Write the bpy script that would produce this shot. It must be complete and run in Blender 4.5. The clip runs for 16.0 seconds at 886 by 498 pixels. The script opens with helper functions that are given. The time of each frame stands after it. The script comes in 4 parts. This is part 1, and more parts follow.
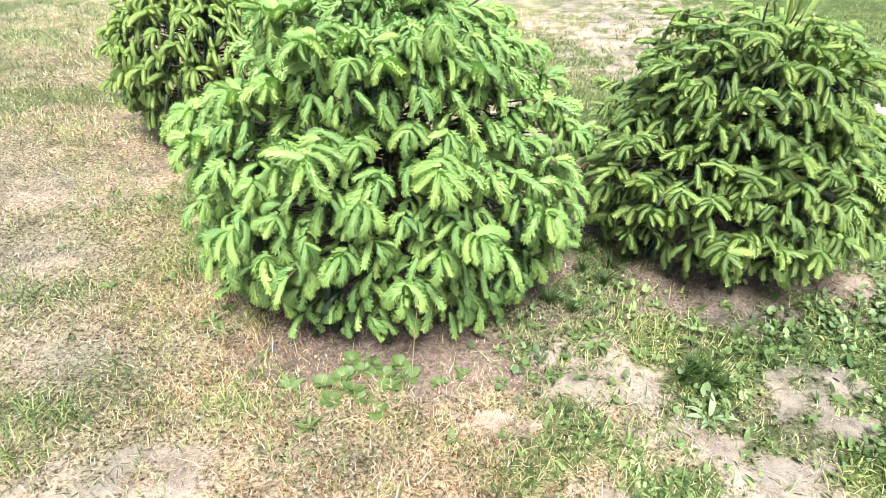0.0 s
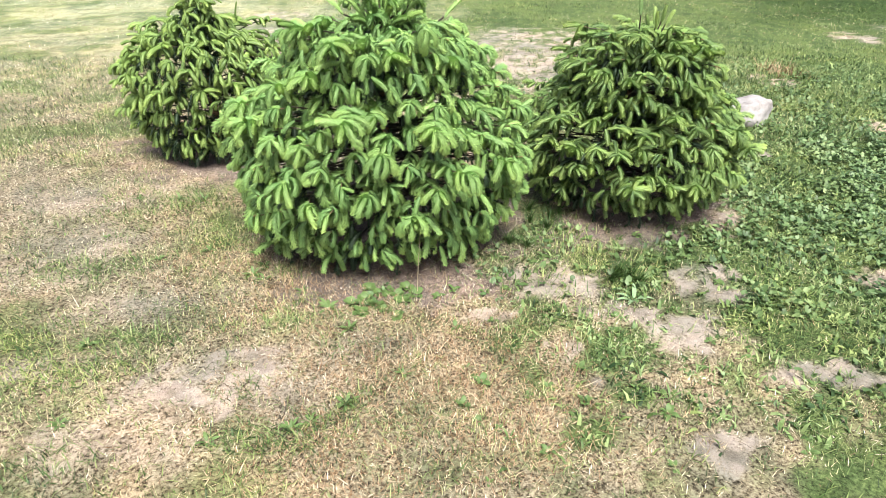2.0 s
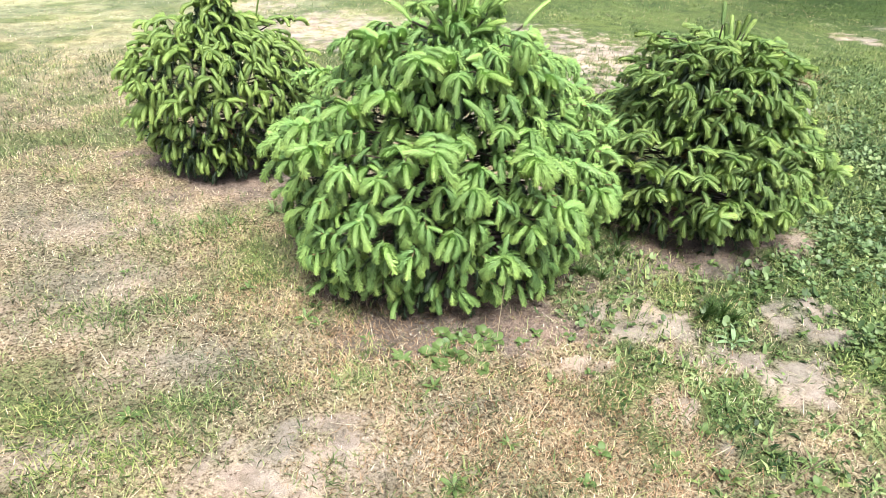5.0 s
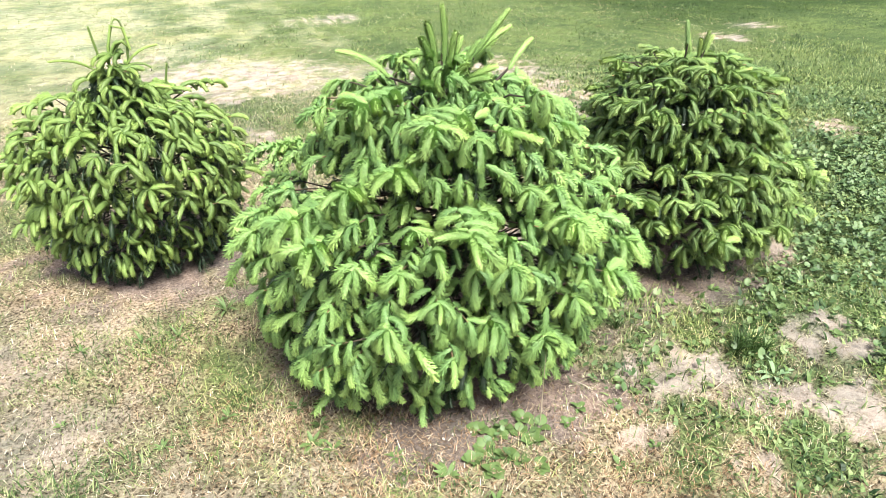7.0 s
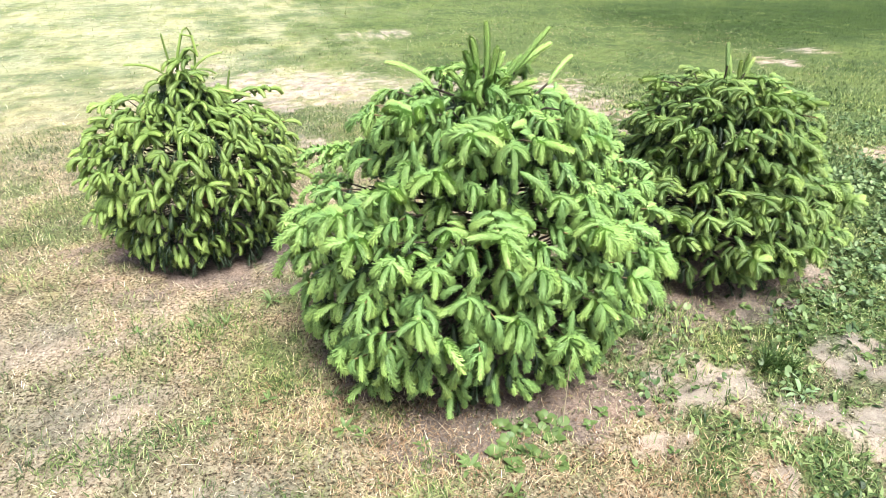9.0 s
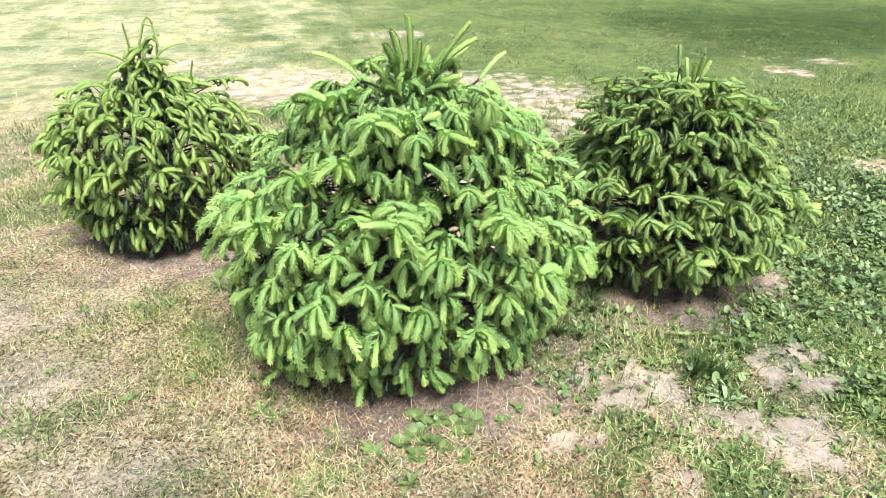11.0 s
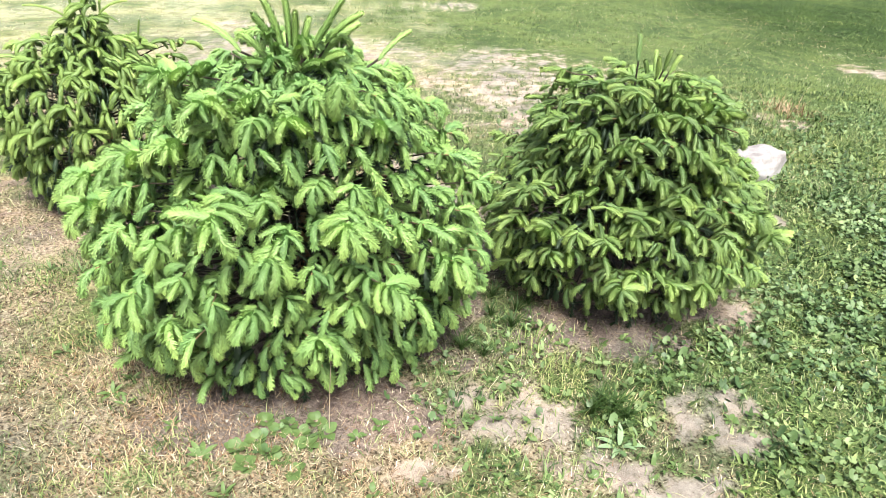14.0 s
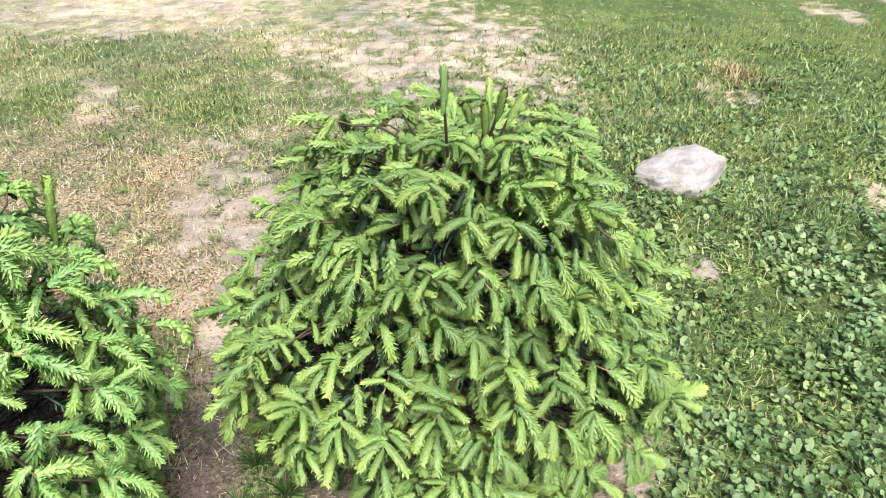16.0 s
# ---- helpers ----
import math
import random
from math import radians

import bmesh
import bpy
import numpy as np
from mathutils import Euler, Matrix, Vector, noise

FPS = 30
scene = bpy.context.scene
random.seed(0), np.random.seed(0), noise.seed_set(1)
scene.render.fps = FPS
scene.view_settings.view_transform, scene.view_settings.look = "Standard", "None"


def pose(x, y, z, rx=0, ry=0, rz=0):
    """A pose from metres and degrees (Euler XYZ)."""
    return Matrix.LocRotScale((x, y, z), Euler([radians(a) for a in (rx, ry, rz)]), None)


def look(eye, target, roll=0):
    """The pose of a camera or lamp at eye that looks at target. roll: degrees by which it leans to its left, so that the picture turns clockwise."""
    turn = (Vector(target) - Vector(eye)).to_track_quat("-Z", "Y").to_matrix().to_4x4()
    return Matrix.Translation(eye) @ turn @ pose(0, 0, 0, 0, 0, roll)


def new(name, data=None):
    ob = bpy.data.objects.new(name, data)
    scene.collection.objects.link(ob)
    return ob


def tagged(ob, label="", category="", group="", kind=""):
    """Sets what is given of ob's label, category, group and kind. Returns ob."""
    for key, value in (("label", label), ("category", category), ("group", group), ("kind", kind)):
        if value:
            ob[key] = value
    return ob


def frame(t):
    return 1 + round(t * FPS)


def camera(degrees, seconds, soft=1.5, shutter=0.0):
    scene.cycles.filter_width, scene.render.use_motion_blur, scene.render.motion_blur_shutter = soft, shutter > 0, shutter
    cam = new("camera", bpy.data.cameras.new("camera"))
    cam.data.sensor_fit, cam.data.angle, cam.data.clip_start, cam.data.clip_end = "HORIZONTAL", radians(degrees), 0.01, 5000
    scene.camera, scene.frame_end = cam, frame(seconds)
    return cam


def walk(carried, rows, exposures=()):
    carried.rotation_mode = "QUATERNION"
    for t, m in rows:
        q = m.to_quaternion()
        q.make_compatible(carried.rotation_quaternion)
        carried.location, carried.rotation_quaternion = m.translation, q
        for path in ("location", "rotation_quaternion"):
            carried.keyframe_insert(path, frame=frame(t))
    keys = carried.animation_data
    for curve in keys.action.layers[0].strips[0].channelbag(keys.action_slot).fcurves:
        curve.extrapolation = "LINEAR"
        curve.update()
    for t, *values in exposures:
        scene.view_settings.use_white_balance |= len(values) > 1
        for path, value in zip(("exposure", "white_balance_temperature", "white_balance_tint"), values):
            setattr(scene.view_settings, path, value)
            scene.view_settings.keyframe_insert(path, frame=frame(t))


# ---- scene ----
cam = camera(68.9, 16.0, soft=0.5)
PATH = [
    (0, (-0.001, -0.043, 1.364), (0.022, 1.601, 0.225), 1.7),
    (0.5, (-0.032, -0.355, 1.384), (-0.016, 1.34, 0.322), 0.5),
    (1, (-0.141, -0.517, 1.394), (-0.035, 1.194, 0.364), 1.4),
    (1.5, (-0.253, -0.695, 1.373), (-0.089, 1.015, 0.349), 0.2),
    (2, (-0.282, -0.775, 1.392), (-0.018, 0.936, 0.392), 1.1),
    (2.5, (-0.253, -0.738, 1.409), (-0.098, 1.035, 0.497), 0.9),
    (3, (-0.233, -0.716, 1.409), (-0.091, 1.063, 0.507), 2.9),
    (3.5, (-0.353, -0.658, 1.403), (-0.114, 1.126, 0.531), 3.4),
    (4, (-0.544, -0.579, 1.4), (-0.186, 1.18, 0.517), 1.6),
    (4.2, (-0.579, -0.555, 1.399), (-0.216, 1.183, 0.478), 2.0),
    (6.3, (-0.821, 0.012, 1.378), (-0.227, 1.597, 0.314), 1.9),
    (6.5, (-0.867, 0.045, 1.382), (-0.207, 1.638, 0.369), 1.0),
    (7, (-0.932, 0.098, 1.386), (-0.194, 1.689, 0.425), -0.2),
    (7.5, (-0.953, 0.136, 1.392), (-0.282, 1.762, 0.439), 0.1),
    (8, (-0.971, 0.104, 1.395), (-0.329, 1.736, 0.434), 0.4),
    (8.2, (-0.981, 0.07, 1.398), (-0.332, 1.702, 0.442), 0.8),
    (10.3, (-0.777, -0.085, 1.399), (-0.188, 1.619, 0.533), -0.2),
    (10.5, (-0.733, -0.108, 1.394), (-0.145, 1.593, 0.523), 0.1),
    (11, (-0.642, -0.156, 1.379), (-0.101, 1.541, 0.468), 1.4),
    (11.5, (-0.573, -0.13, 1.378), (0.027, 1.548, 0.471), 1.5),
    (12, (-0.459, -0.032, 1.399), (0.099, 1.658, 0.487), 3.4),
    (12.5, (-0.367, 0.036, 1.41), (0.136, 1.757, 0.524), 3.5),
    (13, (-0.28, 0.007, 1.407), (0.009, 1.767, 0.501), 3.4),
    (13.5, (-0.155, -0.054, 1.408), (0.143, 1.714, 0.523), 3.9),
    (14, (-0.004, -0.083, 1.376), (0.298, 1.63, 0.389), 3.4),
    (14.5, (0.148, 0.059, 1.348), (0.662, 1.609, 0.194), 2.3),
    (15, (0.31, 0.361, 1.39), (0.841, 1.942, 0.286), 2.6),
    (15.5, (0.539, 0.615, 1.386), (0.997, 2.251, 0.331), 3.7),
    (16, (0.74, 0.889, 1.408), (1.122, 2.454, 0.222), 3.5),
]
EXPOSURE = 1.375
EXPOSURES = [(t, EXPOSURE + stops) for t, stops in [(0.0, 0.16), (0.5, -0.03), (1.0, -0.07), (2.0, -0.09), (3.0, -0.11), (4.0, -0.12), (6.5, 0.08), (7.5, 0.11), (8.0, 0.10), (10.5, 0.02), (12.0, 0.04), (13.5, 0.01), (14.5, 0.12), (15.0, 0.17), (15.5, 0.08), (16.0, -0.13)]]
walk(cam, [(t, look(eye, target, roll)) for t, eye, target, roll in PATH], EXPOSURES)

# ---- light ----
SUN_ELEVATION, SUN_AZIMUTH = 62.0, 272.0
world = bpy.data.worlds.new("world")
scene.world = world
world.use_nodes = True
sky = world.node_tree.nodes.new("ShaderNodeTexSky")
sky.sky_type, sky.sun_disc = "NISHITA", False
sky.sun_elevation, sky.sun_rotation = radians(SUN_ELEVATION), radians(360 - SUN_AZIMUTH + 90)
sky.air_density, sky.dust_density, sky.ozone_density = 1.0, 6.0, 1.0
background = world.node_tree.nodes["Background"]
background.inputs["Strength"].default_value = 0.092
world.node_tree.links.new(sky.outputs[0], background.inputs["Color"])
sun = new("sun", bpy.data.lights.new("sun", "SUN"))
sun.data.energy, sun.data.angle, sun.data.color = 4.0, radians(26), (0.945, 0.965, 0.90)
ce, se = math.cos(radians(SUN_ELEVATION)), math.sin(radians(SUN_ELEVATION))
sun.matrix_world = look((30 * ce * math.cos(radians(SUN_AZIMUTH)), 30 * ce * math.sin(radians(SUN_AZIMUTH)), 30 * se), (0, 0, 0))

rng = np.random.default_rng(7)


# ---- small tools ----
def hash01(i, j, seed):
    h = np.sin(i * 127.1 + j * 311.7 + seed * 74.7) * 43758.5453
    return h - np.floor(h)


def value_noise(x, y, seed):
    i, j = np.floor(x), np.floor(y)
    u, v = x - i, y - j
    u, v = u * u * (3 - 2 * u), v * v * (3 - 2 * v)
    a = hash01(i, j, seed) * (1 - u) + hash01(i + 1, j, seed) * u
    b = hash01(i, j + 1, seed) * (1 - u) + hash01(i + 1, j + 1, seed) * u
    return a * (1 - v) + b * v


def fbm(x, y, size, seed, octaves=4):
    total, weight, amount = 0.0, 0.0, 1.0
    for k in range(octaves):
        total = total + amount * value_noise(x / size * 2 ** k, y / size * 2 ** k, seed + 13 * k)
        weight, amount = weight + amount, amount * 0.55
    return total / weight


def smooth(a, b, x):
    t = np.clip((x - a) / (b - a), 0, 1)
    return t * t * (3 - 2 * t)


def mesh_of(name, verts, tris, material=None, attributes=None, shade_smooth=False, normals=None):
    """A mesh from arrays of places and triangles."""
    me = bpy.data.meshes.new(name)
    verts, tris = np.asarray(verts, np.float32), np.asarray(tris, np.int32)
    me.vertices.add(len(verts))
    me.vertices.foreach_set("co", verts.ravel())
    me.loops.add(tris.size)
    me.loops.foreach_set("vertex_index", tris.ravel())
    me.polygons.add(len(tris))
    me.polygons.foreach_set("loop_start", np.arange(len(tris), dtype=np.int32) * tris.shape[1])
    me.update(calc_edges=True)
    me.polygons.foreach_set("use_smooth", np.full(len(tris), shade_smooth))
    for key, values in (attributes or {}).items():
        me.attributes.new(key, "FLOAT", "POINT").data.foreach_set("value", np.asarray(values, np.float32))
    if normals is not None:
        me.normals_split_custom_set_from_vertices(np.asarray(normals, float).tolist())
    if material:
        me.materials.append(material)
    return me


def part(name, mesh, parent=None, label="", m=None):
    ob = new(name, mesh)
    if parent:
        ob.parent = parent
    if m is not None:
        ob.matrix_local = m
    return tagged(ob, label)


def tube(points, radii, sides=6):
    """Places and quads of a tapering tube along points."""
    points = np.asarray(points, float)
    tangent = np.gradient(points, axis=0)
    tangent /= np.linalg.norm(tangent, axis=1)[:, None]
    side = np.cross(tangent, [0.31, 0.17, 0.93])
    side /= np.linalg.norm(side, axis=1)[:, None]
    up = np.cross(side, tangent)
    a = np.arange(sides) / sides * 2 * np.pi
    ring = np.cos(a)[None, :, None] * side[:, None] + np.sin(a)[None, :, None] * up[:, None]
    verts = (points[:, None] + ring * np.asarray(radii)[:, None, None]).reshape(-1, 3)
    quads = []
    for k in range(len(points) - 1):
        for s in range(sides):
            quads.append((k * sides + s, (k + 1) * sides + s, (k + 1) * sides + (s + 1) % sides, k * sides + (s + 1) % sides))
    return verts, np.array(quads)


# ---- materials ----
def material(name):
    mat = bpy.data.materials.new(name)
    mat.use_nodes = True
    return mat, mat.node_tree.nodes, mat.node_tree.links, mat.node_tree.nodes["Principled BSDF"]


def ramp(nodes, stops):
    node = nodes.new("ShaderNodeValToRGB")
    while len(node.color_ramp.elements) < len(stops):
        node.color_ramp.elements.new(0.5)
    for e, (at, colour) in zip(node.color_ramp.elements, stops):
        e.position, e.color = at, (*colour, 1)
    return node


def noise_node(nodes, links, scale, detail=4.0, rough=0.6):
    coord = nodes.new("ShaderNodeTexCoord")
    node = nodes.new("ShaderNodeTexNoise")
    node.inputs["Scale"].default_value, node.inputs["Detail"].default_value, node.inputs["Roughness"].default_value = scale, detail, rough
    links.new(coord.outputs["Object"], node.inputs["Vector"])
    return node


def maths(nodes, links, op, a, b, clamp=False):
    node = nodes.new("ShaderNodeMath")
    node.operation, node.use_clamp = op, clamp
    for k, v in enumerate((a, b)):
        if isinstance(v, (int, float)):
            node.inputs[k].default_value = v
        else:
            links.new(v, node.inputs[k])
    return node.outputs[0]


def mixed(nodes, links, fac, a, b, blend="MIX"):
    node = nodes.new("ShaderNodeMix")
    node.data_type, node.blend_type = "RGBA", blend
    for sock, v in ((node.inputs[0], fac), (node.inputs[6], a), (node.inputs[7], b)):
        if isinstance(v, (int, float)):
            sock.default_value = v
        elif isinstance(v, tuple):
            sock.default_value = (*v, 1)
        else:
            links.new(v, sock)
    return node.outputs[2]


def attribute(nodes, name):
    node = nodes.new("ShaderNodeAttribute")
    node.attribute_name = name
    return node.outputs["Fac"]


def leafy(mat, nodes, links, bsdf, colour, translucent, rough=0.5):
    """Gives a leaf its colour and lets some light through it."""
    bsdf.inputs["Roughness"].default_value = rough
    bsdf.inputs["Specular IOR Level"].default_value = 0.35
    links.new(colour, bsdf.inputs["Base Color"])
    thin = nodes.new("ShaderNodeBsdfTranslucent")
    links.new(colour, thin.inputs["Color"])
    mix = nodes.new("ShaderNodeMixShader")
    mix.inputs[0].default_value = translucent
    links.new(bsdf.outputs[0], mix.inputs[1])
    links.new(thin.outputs[0], mix.inputs[2])
    links.new(mix.outputs[0], nodes["Material Output"].inputs["Surface"])


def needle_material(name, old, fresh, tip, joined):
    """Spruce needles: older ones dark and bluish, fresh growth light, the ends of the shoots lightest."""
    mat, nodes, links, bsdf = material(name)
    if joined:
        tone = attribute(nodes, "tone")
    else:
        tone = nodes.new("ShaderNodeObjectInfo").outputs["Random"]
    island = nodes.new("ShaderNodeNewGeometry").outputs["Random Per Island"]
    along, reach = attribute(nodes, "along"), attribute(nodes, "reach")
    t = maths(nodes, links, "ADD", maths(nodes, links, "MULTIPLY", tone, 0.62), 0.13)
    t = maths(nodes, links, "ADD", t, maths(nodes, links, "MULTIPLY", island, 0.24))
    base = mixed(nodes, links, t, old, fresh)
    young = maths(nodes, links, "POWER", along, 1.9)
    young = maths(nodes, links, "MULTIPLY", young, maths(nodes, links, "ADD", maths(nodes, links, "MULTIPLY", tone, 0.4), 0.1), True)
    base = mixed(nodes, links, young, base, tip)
    # Needle bases and shoot hearts painted dark, as shade between the needles.
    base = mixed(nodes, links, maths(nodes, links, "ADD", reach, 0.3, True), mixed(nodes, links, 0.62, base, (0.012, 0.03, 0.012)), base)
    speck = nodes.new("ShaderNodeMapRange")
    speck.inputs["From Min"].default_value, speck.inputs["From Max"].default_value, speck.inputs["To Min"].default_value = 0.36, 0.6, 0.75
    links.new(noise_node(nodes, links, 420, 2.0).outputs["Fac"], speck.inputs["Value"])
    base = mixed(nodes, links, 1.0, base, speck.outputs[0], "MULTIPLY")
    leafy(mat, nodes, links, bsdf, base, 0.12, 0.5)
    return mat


def blade_material(name, stops, rough=0.6, translucent=0.3, drift=None):
    mat, nodes, links, bsdf = material(name)
    island = nodes.new("ShaderNodeNewGeometry").outputs["Random Per Island"]
    patch = noise_node(nodes, links, 2.2, 3.0).outputs["Fac"]
    tuft = noise_node(nodes, links, 11, 2.0).outputs["Fac"]
    t = maths(nodes, links, "ADD", maths(nodes, links, "SUBTRACT", island, 0.13), maths(nodes, links, "MULTIPLY", maths(nodes, links, "SUBTRACT", patch, 0.38), 1.3))
    t = maths(nodes, links, "ADD", t, maths(nodes, links, "MULTIPLY", maths(nodes, links, "SUBTRACT", tuft, 0.47), 0.9))
    r = ramp(nodes, stops)
    links.new(t, r.inputs[0])
    colour = r.outputs[0]
    if drift:
        zone = nodes.new("ShaderNodeMapRange")
        zone.interpolation_type = "SMOOTHSTEP"
        zone.inputs["From Min"].default_value, zone.inputs["From Max"].default_value = 0.42, 0.6
        links.new(noise_node(nodes, links, 1.7, 4.0).outputs["Fac"], zone.inputs["Value"])
        colour = mixed(nodes, links, zone.outputs[0], colour, mixed(nodes, links, 1.0, colour, drift, "MULTIPLY"))
    leafy(mat, nodes, links, bsdf, colour, translucent, rough)
    return mat


def bark_material(name, dark, light):
    mat, nodes, links, bsdf = material(name)
    n = noise_node(nodes, links, 90, 6)
    r = ramp(nodes, [(0.3, dark), (0.7, light)])
    links.new(n.outputs["Fac"], r.inputs[0])
    links.new(r.outputs[0], bsdf.inputs["Base Color"])
    bump = nodes.new("ShaderNodeBump")
    bump.inputs["Strength"].default_value, bump.inputs["Distance"].default_value = 0.6, 0.003
    links.new(n.outputs["Fac"], bump.inputs["Height"])
    links.new(bump.outputs[0], bsdf.inputs["Normal"])
    bsdf.inputs["Roughness"].default_value = 0.85
    return mat


def twig_material():
    """Old wood coloured near black for the crown's shade, orange-brown towards the young ends."""
    mat, nodes, links, bsdf = material("spruce_twig")
    n = noise_node(nodes, links, 120, 5)
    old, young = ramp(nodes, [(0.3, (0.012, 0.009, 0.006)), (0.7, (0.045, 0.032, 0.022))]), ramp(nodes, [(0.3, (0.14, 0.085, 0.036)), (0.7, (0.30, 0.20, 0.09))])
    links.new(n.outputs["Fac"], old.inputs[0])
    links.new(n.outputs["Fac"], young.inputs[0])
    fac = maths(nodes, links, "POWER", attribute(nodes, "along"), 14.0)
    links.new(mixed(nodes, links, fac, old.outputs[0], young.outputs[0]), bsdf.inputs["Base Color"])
    bsdf.inputs["Roughness"].default_value = 0.8
    return mat


def ground_material():
    mat, nodes, links, bsdf = material("ground")
    coarse, fine, grain = noise_node(nodes, links, 6, 6, 0.65), noise_node(nodes, links, 85, 5, 0.75), noise_node(nodes, links, 400, 3, 0.7)
    straw = ramp(nodes, [(0.38, (0.022, 0.017, 0.010)), (0.47, (0.155, 0.122, 0.082)), (0.62, (0.385, 0.327, 0.235))])
    links.new(fine.outputs["Fac"], straw.inputs[0])
    turf = ramp(nodes, [(0.32, (0.010, 0.018, 0.006)), (0.48, (0.066, 0.098, 0.032)), (0.68, (0.165, 0.207, 0.082))])
    links.new(fine.outputs["Fac"], turf.inputs[0])
    sand = ramp(nodes, [(0.34, (0.12, 0.092, 0.076)), (0.47, (0.29, 0.24, 0.207)), (0.64, (0.43, 0.365, 0.322))])
    links.new(maths(nodes, links, "ADD", maths(nodes, links, "MULTIPLY", grain.outputs["Fac"], 0.55), maths(nodes, links, "MULTIPLY", coarse.outputs["Fac"], 0.45)), sand.inputs[0])
    # Bare brown soil, darkened further for shade at the foot of the spruces.
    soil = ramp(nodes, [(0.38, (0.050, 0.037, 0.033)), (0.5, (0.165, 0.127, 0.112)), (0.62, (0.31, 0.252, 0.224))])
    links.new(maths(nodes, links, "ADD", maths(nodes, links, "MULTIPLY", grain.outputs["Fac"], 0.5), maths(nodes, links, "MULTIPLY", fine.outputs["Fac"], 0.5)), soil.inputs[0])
    jitter = maths(nodes, links, "MULTIPLY", maths(nodes, links, "SUBTRACT", fine.outputs["Fac"], 0.5), 1.2)

    def mask(name, low=0.3, high=0.7):
        a = maths(nodes, links, "ADD", attribute(nodes, name), jitter)
        m = nodes.new("ShaderNodeMapRange")
        m.interpolation_type = "SMOOTHSTEP"
        m.inputs["From Min"].default_value, m.inputs["From Max"].default_value = low, high
        links.new(a, m.inputs["Value"])
        return m.outputs[0]

    pale = ramp(nodes, [(0.3, (0.13, 0.127, 0.08)), (0.48, (0.27, 0.275, 0.17)), (0.68, (0.39, 0.39, 0.26))])
    links.new(fine.outputs["Fac"], pale.inputs[0])
    # Dark turf colours that stand for the shaded far lawn.
    shaded_lawn = ramp(nodes, [(0.3, (0.007, 0.014, 0.003)), (0.48, (0.026, 0.048, 0.011)), (0.68, (0.06, 0.09, 0.025))])
    links.new(fine.outputs["Fac"], shaded_lawn.inputs[0])
    dry = mixed(nodes, links, attribute(nodes, "pale"), straw.outputs[0], pale.outputs[0])
    lush = mixed(nodes, links, attribute(nodes, "shaded_lawn"), turf.outputs[0], shaded_lawn.outputs[0])
    colour = mixed(nodes, links, mask("green", 0.1, 0.9), dry, lush)
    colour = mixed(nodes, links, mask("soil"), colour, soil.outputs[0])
    colour = mixed(nodes, links, mask("sand", 0.2, 0.85), colour, sand.outputs[0])
    blotch = ramp(nodes, [(0.30, (0.55, 0.55, 0.50)), (0.50, (1.0, 1.0, 1.0)), (0.70, (1.22, 1.20, 1.12))])
    links.new(noise_node(nodes, links, 7.5, 5.0, 0.7).outputs["Fac"], blotch.inputs[0])
    colour = mixed(nodes, links, 1.0, colour, blotch.outputs[0], "MULTIPLY")
    growth = ramp(nodes, [(0.38, (0.68, 0.75, 0.74)), (0.50, (1.0, 1.0, 1.0)), (0.62, (1.28, 1.19, 1.12))])
    links.new(noise_node(nodes, links, 1.15, 4.0, 0.75).outputs["Fac"], growth.inputs[0])
    colour = mixed(nodes, links, 1.0, colour, growth.outputs[0], "MULTIPLY")
    links.new(colour, bsdf.inputs["Base Color"])
    bsdf.inputs["Roughness"].default_value = 0.95
    bsdf.inputs["Specular IOR Level"].default_value = 0.15
    height = maths(nodes, links, "ADD", maths(nodes, links, "MULTIPLY", fine.outputs["Fac"], 1.0), maths(nodes, links, "MULTIPLY", grain.outputs["Fac"], 0.35))
    bump = nodes.new("ShaderNodeBump")
    bump.inputs["Strength"].default_value, bump.inputs["Distance"].default_value = 0.8, 0.012
    links.new(height, bump.inputs["Height"])
    links.new(bump.outputs[0], bsdf.inputs["Normal"])
    return mat


def rock_material():
    mat, nodes, links, bsdf = material("pale_rock")
    n, m = noise_node(nodes, links, 9, 7, 0.65), noise_node(nodes, links, 70, 5, 0.7)
    r = ramp(nodes, [(0.3, (0.15, 0.130, 0.126)), (0.5, (0.29, 0.268, 0.268)), (0.7, (0.39, 0.368, 0.368))])
    links.new(n.outputs["Fac"], r.inputs[0])
    links.new(r.outputs[0], bsdf.inputs["Base Color"])
    bump = nodes.new("ShaderNodeBump")
    bump.inputs["Strength"].default_value, bump.inputs["Distance"].default_value = 0.7, 0.01
    links.new(maths(nodes, links, "ADD", n.outputs["Fac"], maths(nodes, links, "MULTIPLY", m.outputs["Fac"], 0.4)), bump.inputs["Height"])
    links.new(bump.outputs[0], bsdf.inputs["Normal"])
    bsdf.inputs["Roughness"].default_value = 0.85
    return mat


M_GROUND, M_ROCK = ground_material(), rock_material()
M_BARK = bark_material("spruce_bark", (0.10, 0.06, 0.035), (0.30, 0.19, 0.11))
M_TWIG = twig_material()
M_STRAW = blade_material("straw", [(0.0, (0.03, 0.02, 0.012)), (0.25, (0.13, 0.09, 0.05)), (0.5, (0.325, 0.268, 0.188)), (0.75, (0.51, 0.442, 0.325)), (1.0, (0.69, 0.63, 0.495))], 0.6, 0.12, (1.03, 0.90, 0.75))
M_RUST = blade_material("rusty_straw", [(0.0, (0.04, 0.022, 0.010)), (0.3, (0.155, 0.082, 0.036)), (0.65, (0.31, 0.20, 0.118)), (1.0, (0.46, 0.345, 0.235))], 0.6, 0.12)
M_OLIVE = blade_material("olive_grass", [(0.0, (0.03, 0.045, 0.012)), (0.35, (0.10, 0.125, 0.042)), (0.7, (0.22, 0.245, 0.10)), (1.0, (0.40, 0.40, 0.21))], 0.6, 0.15)
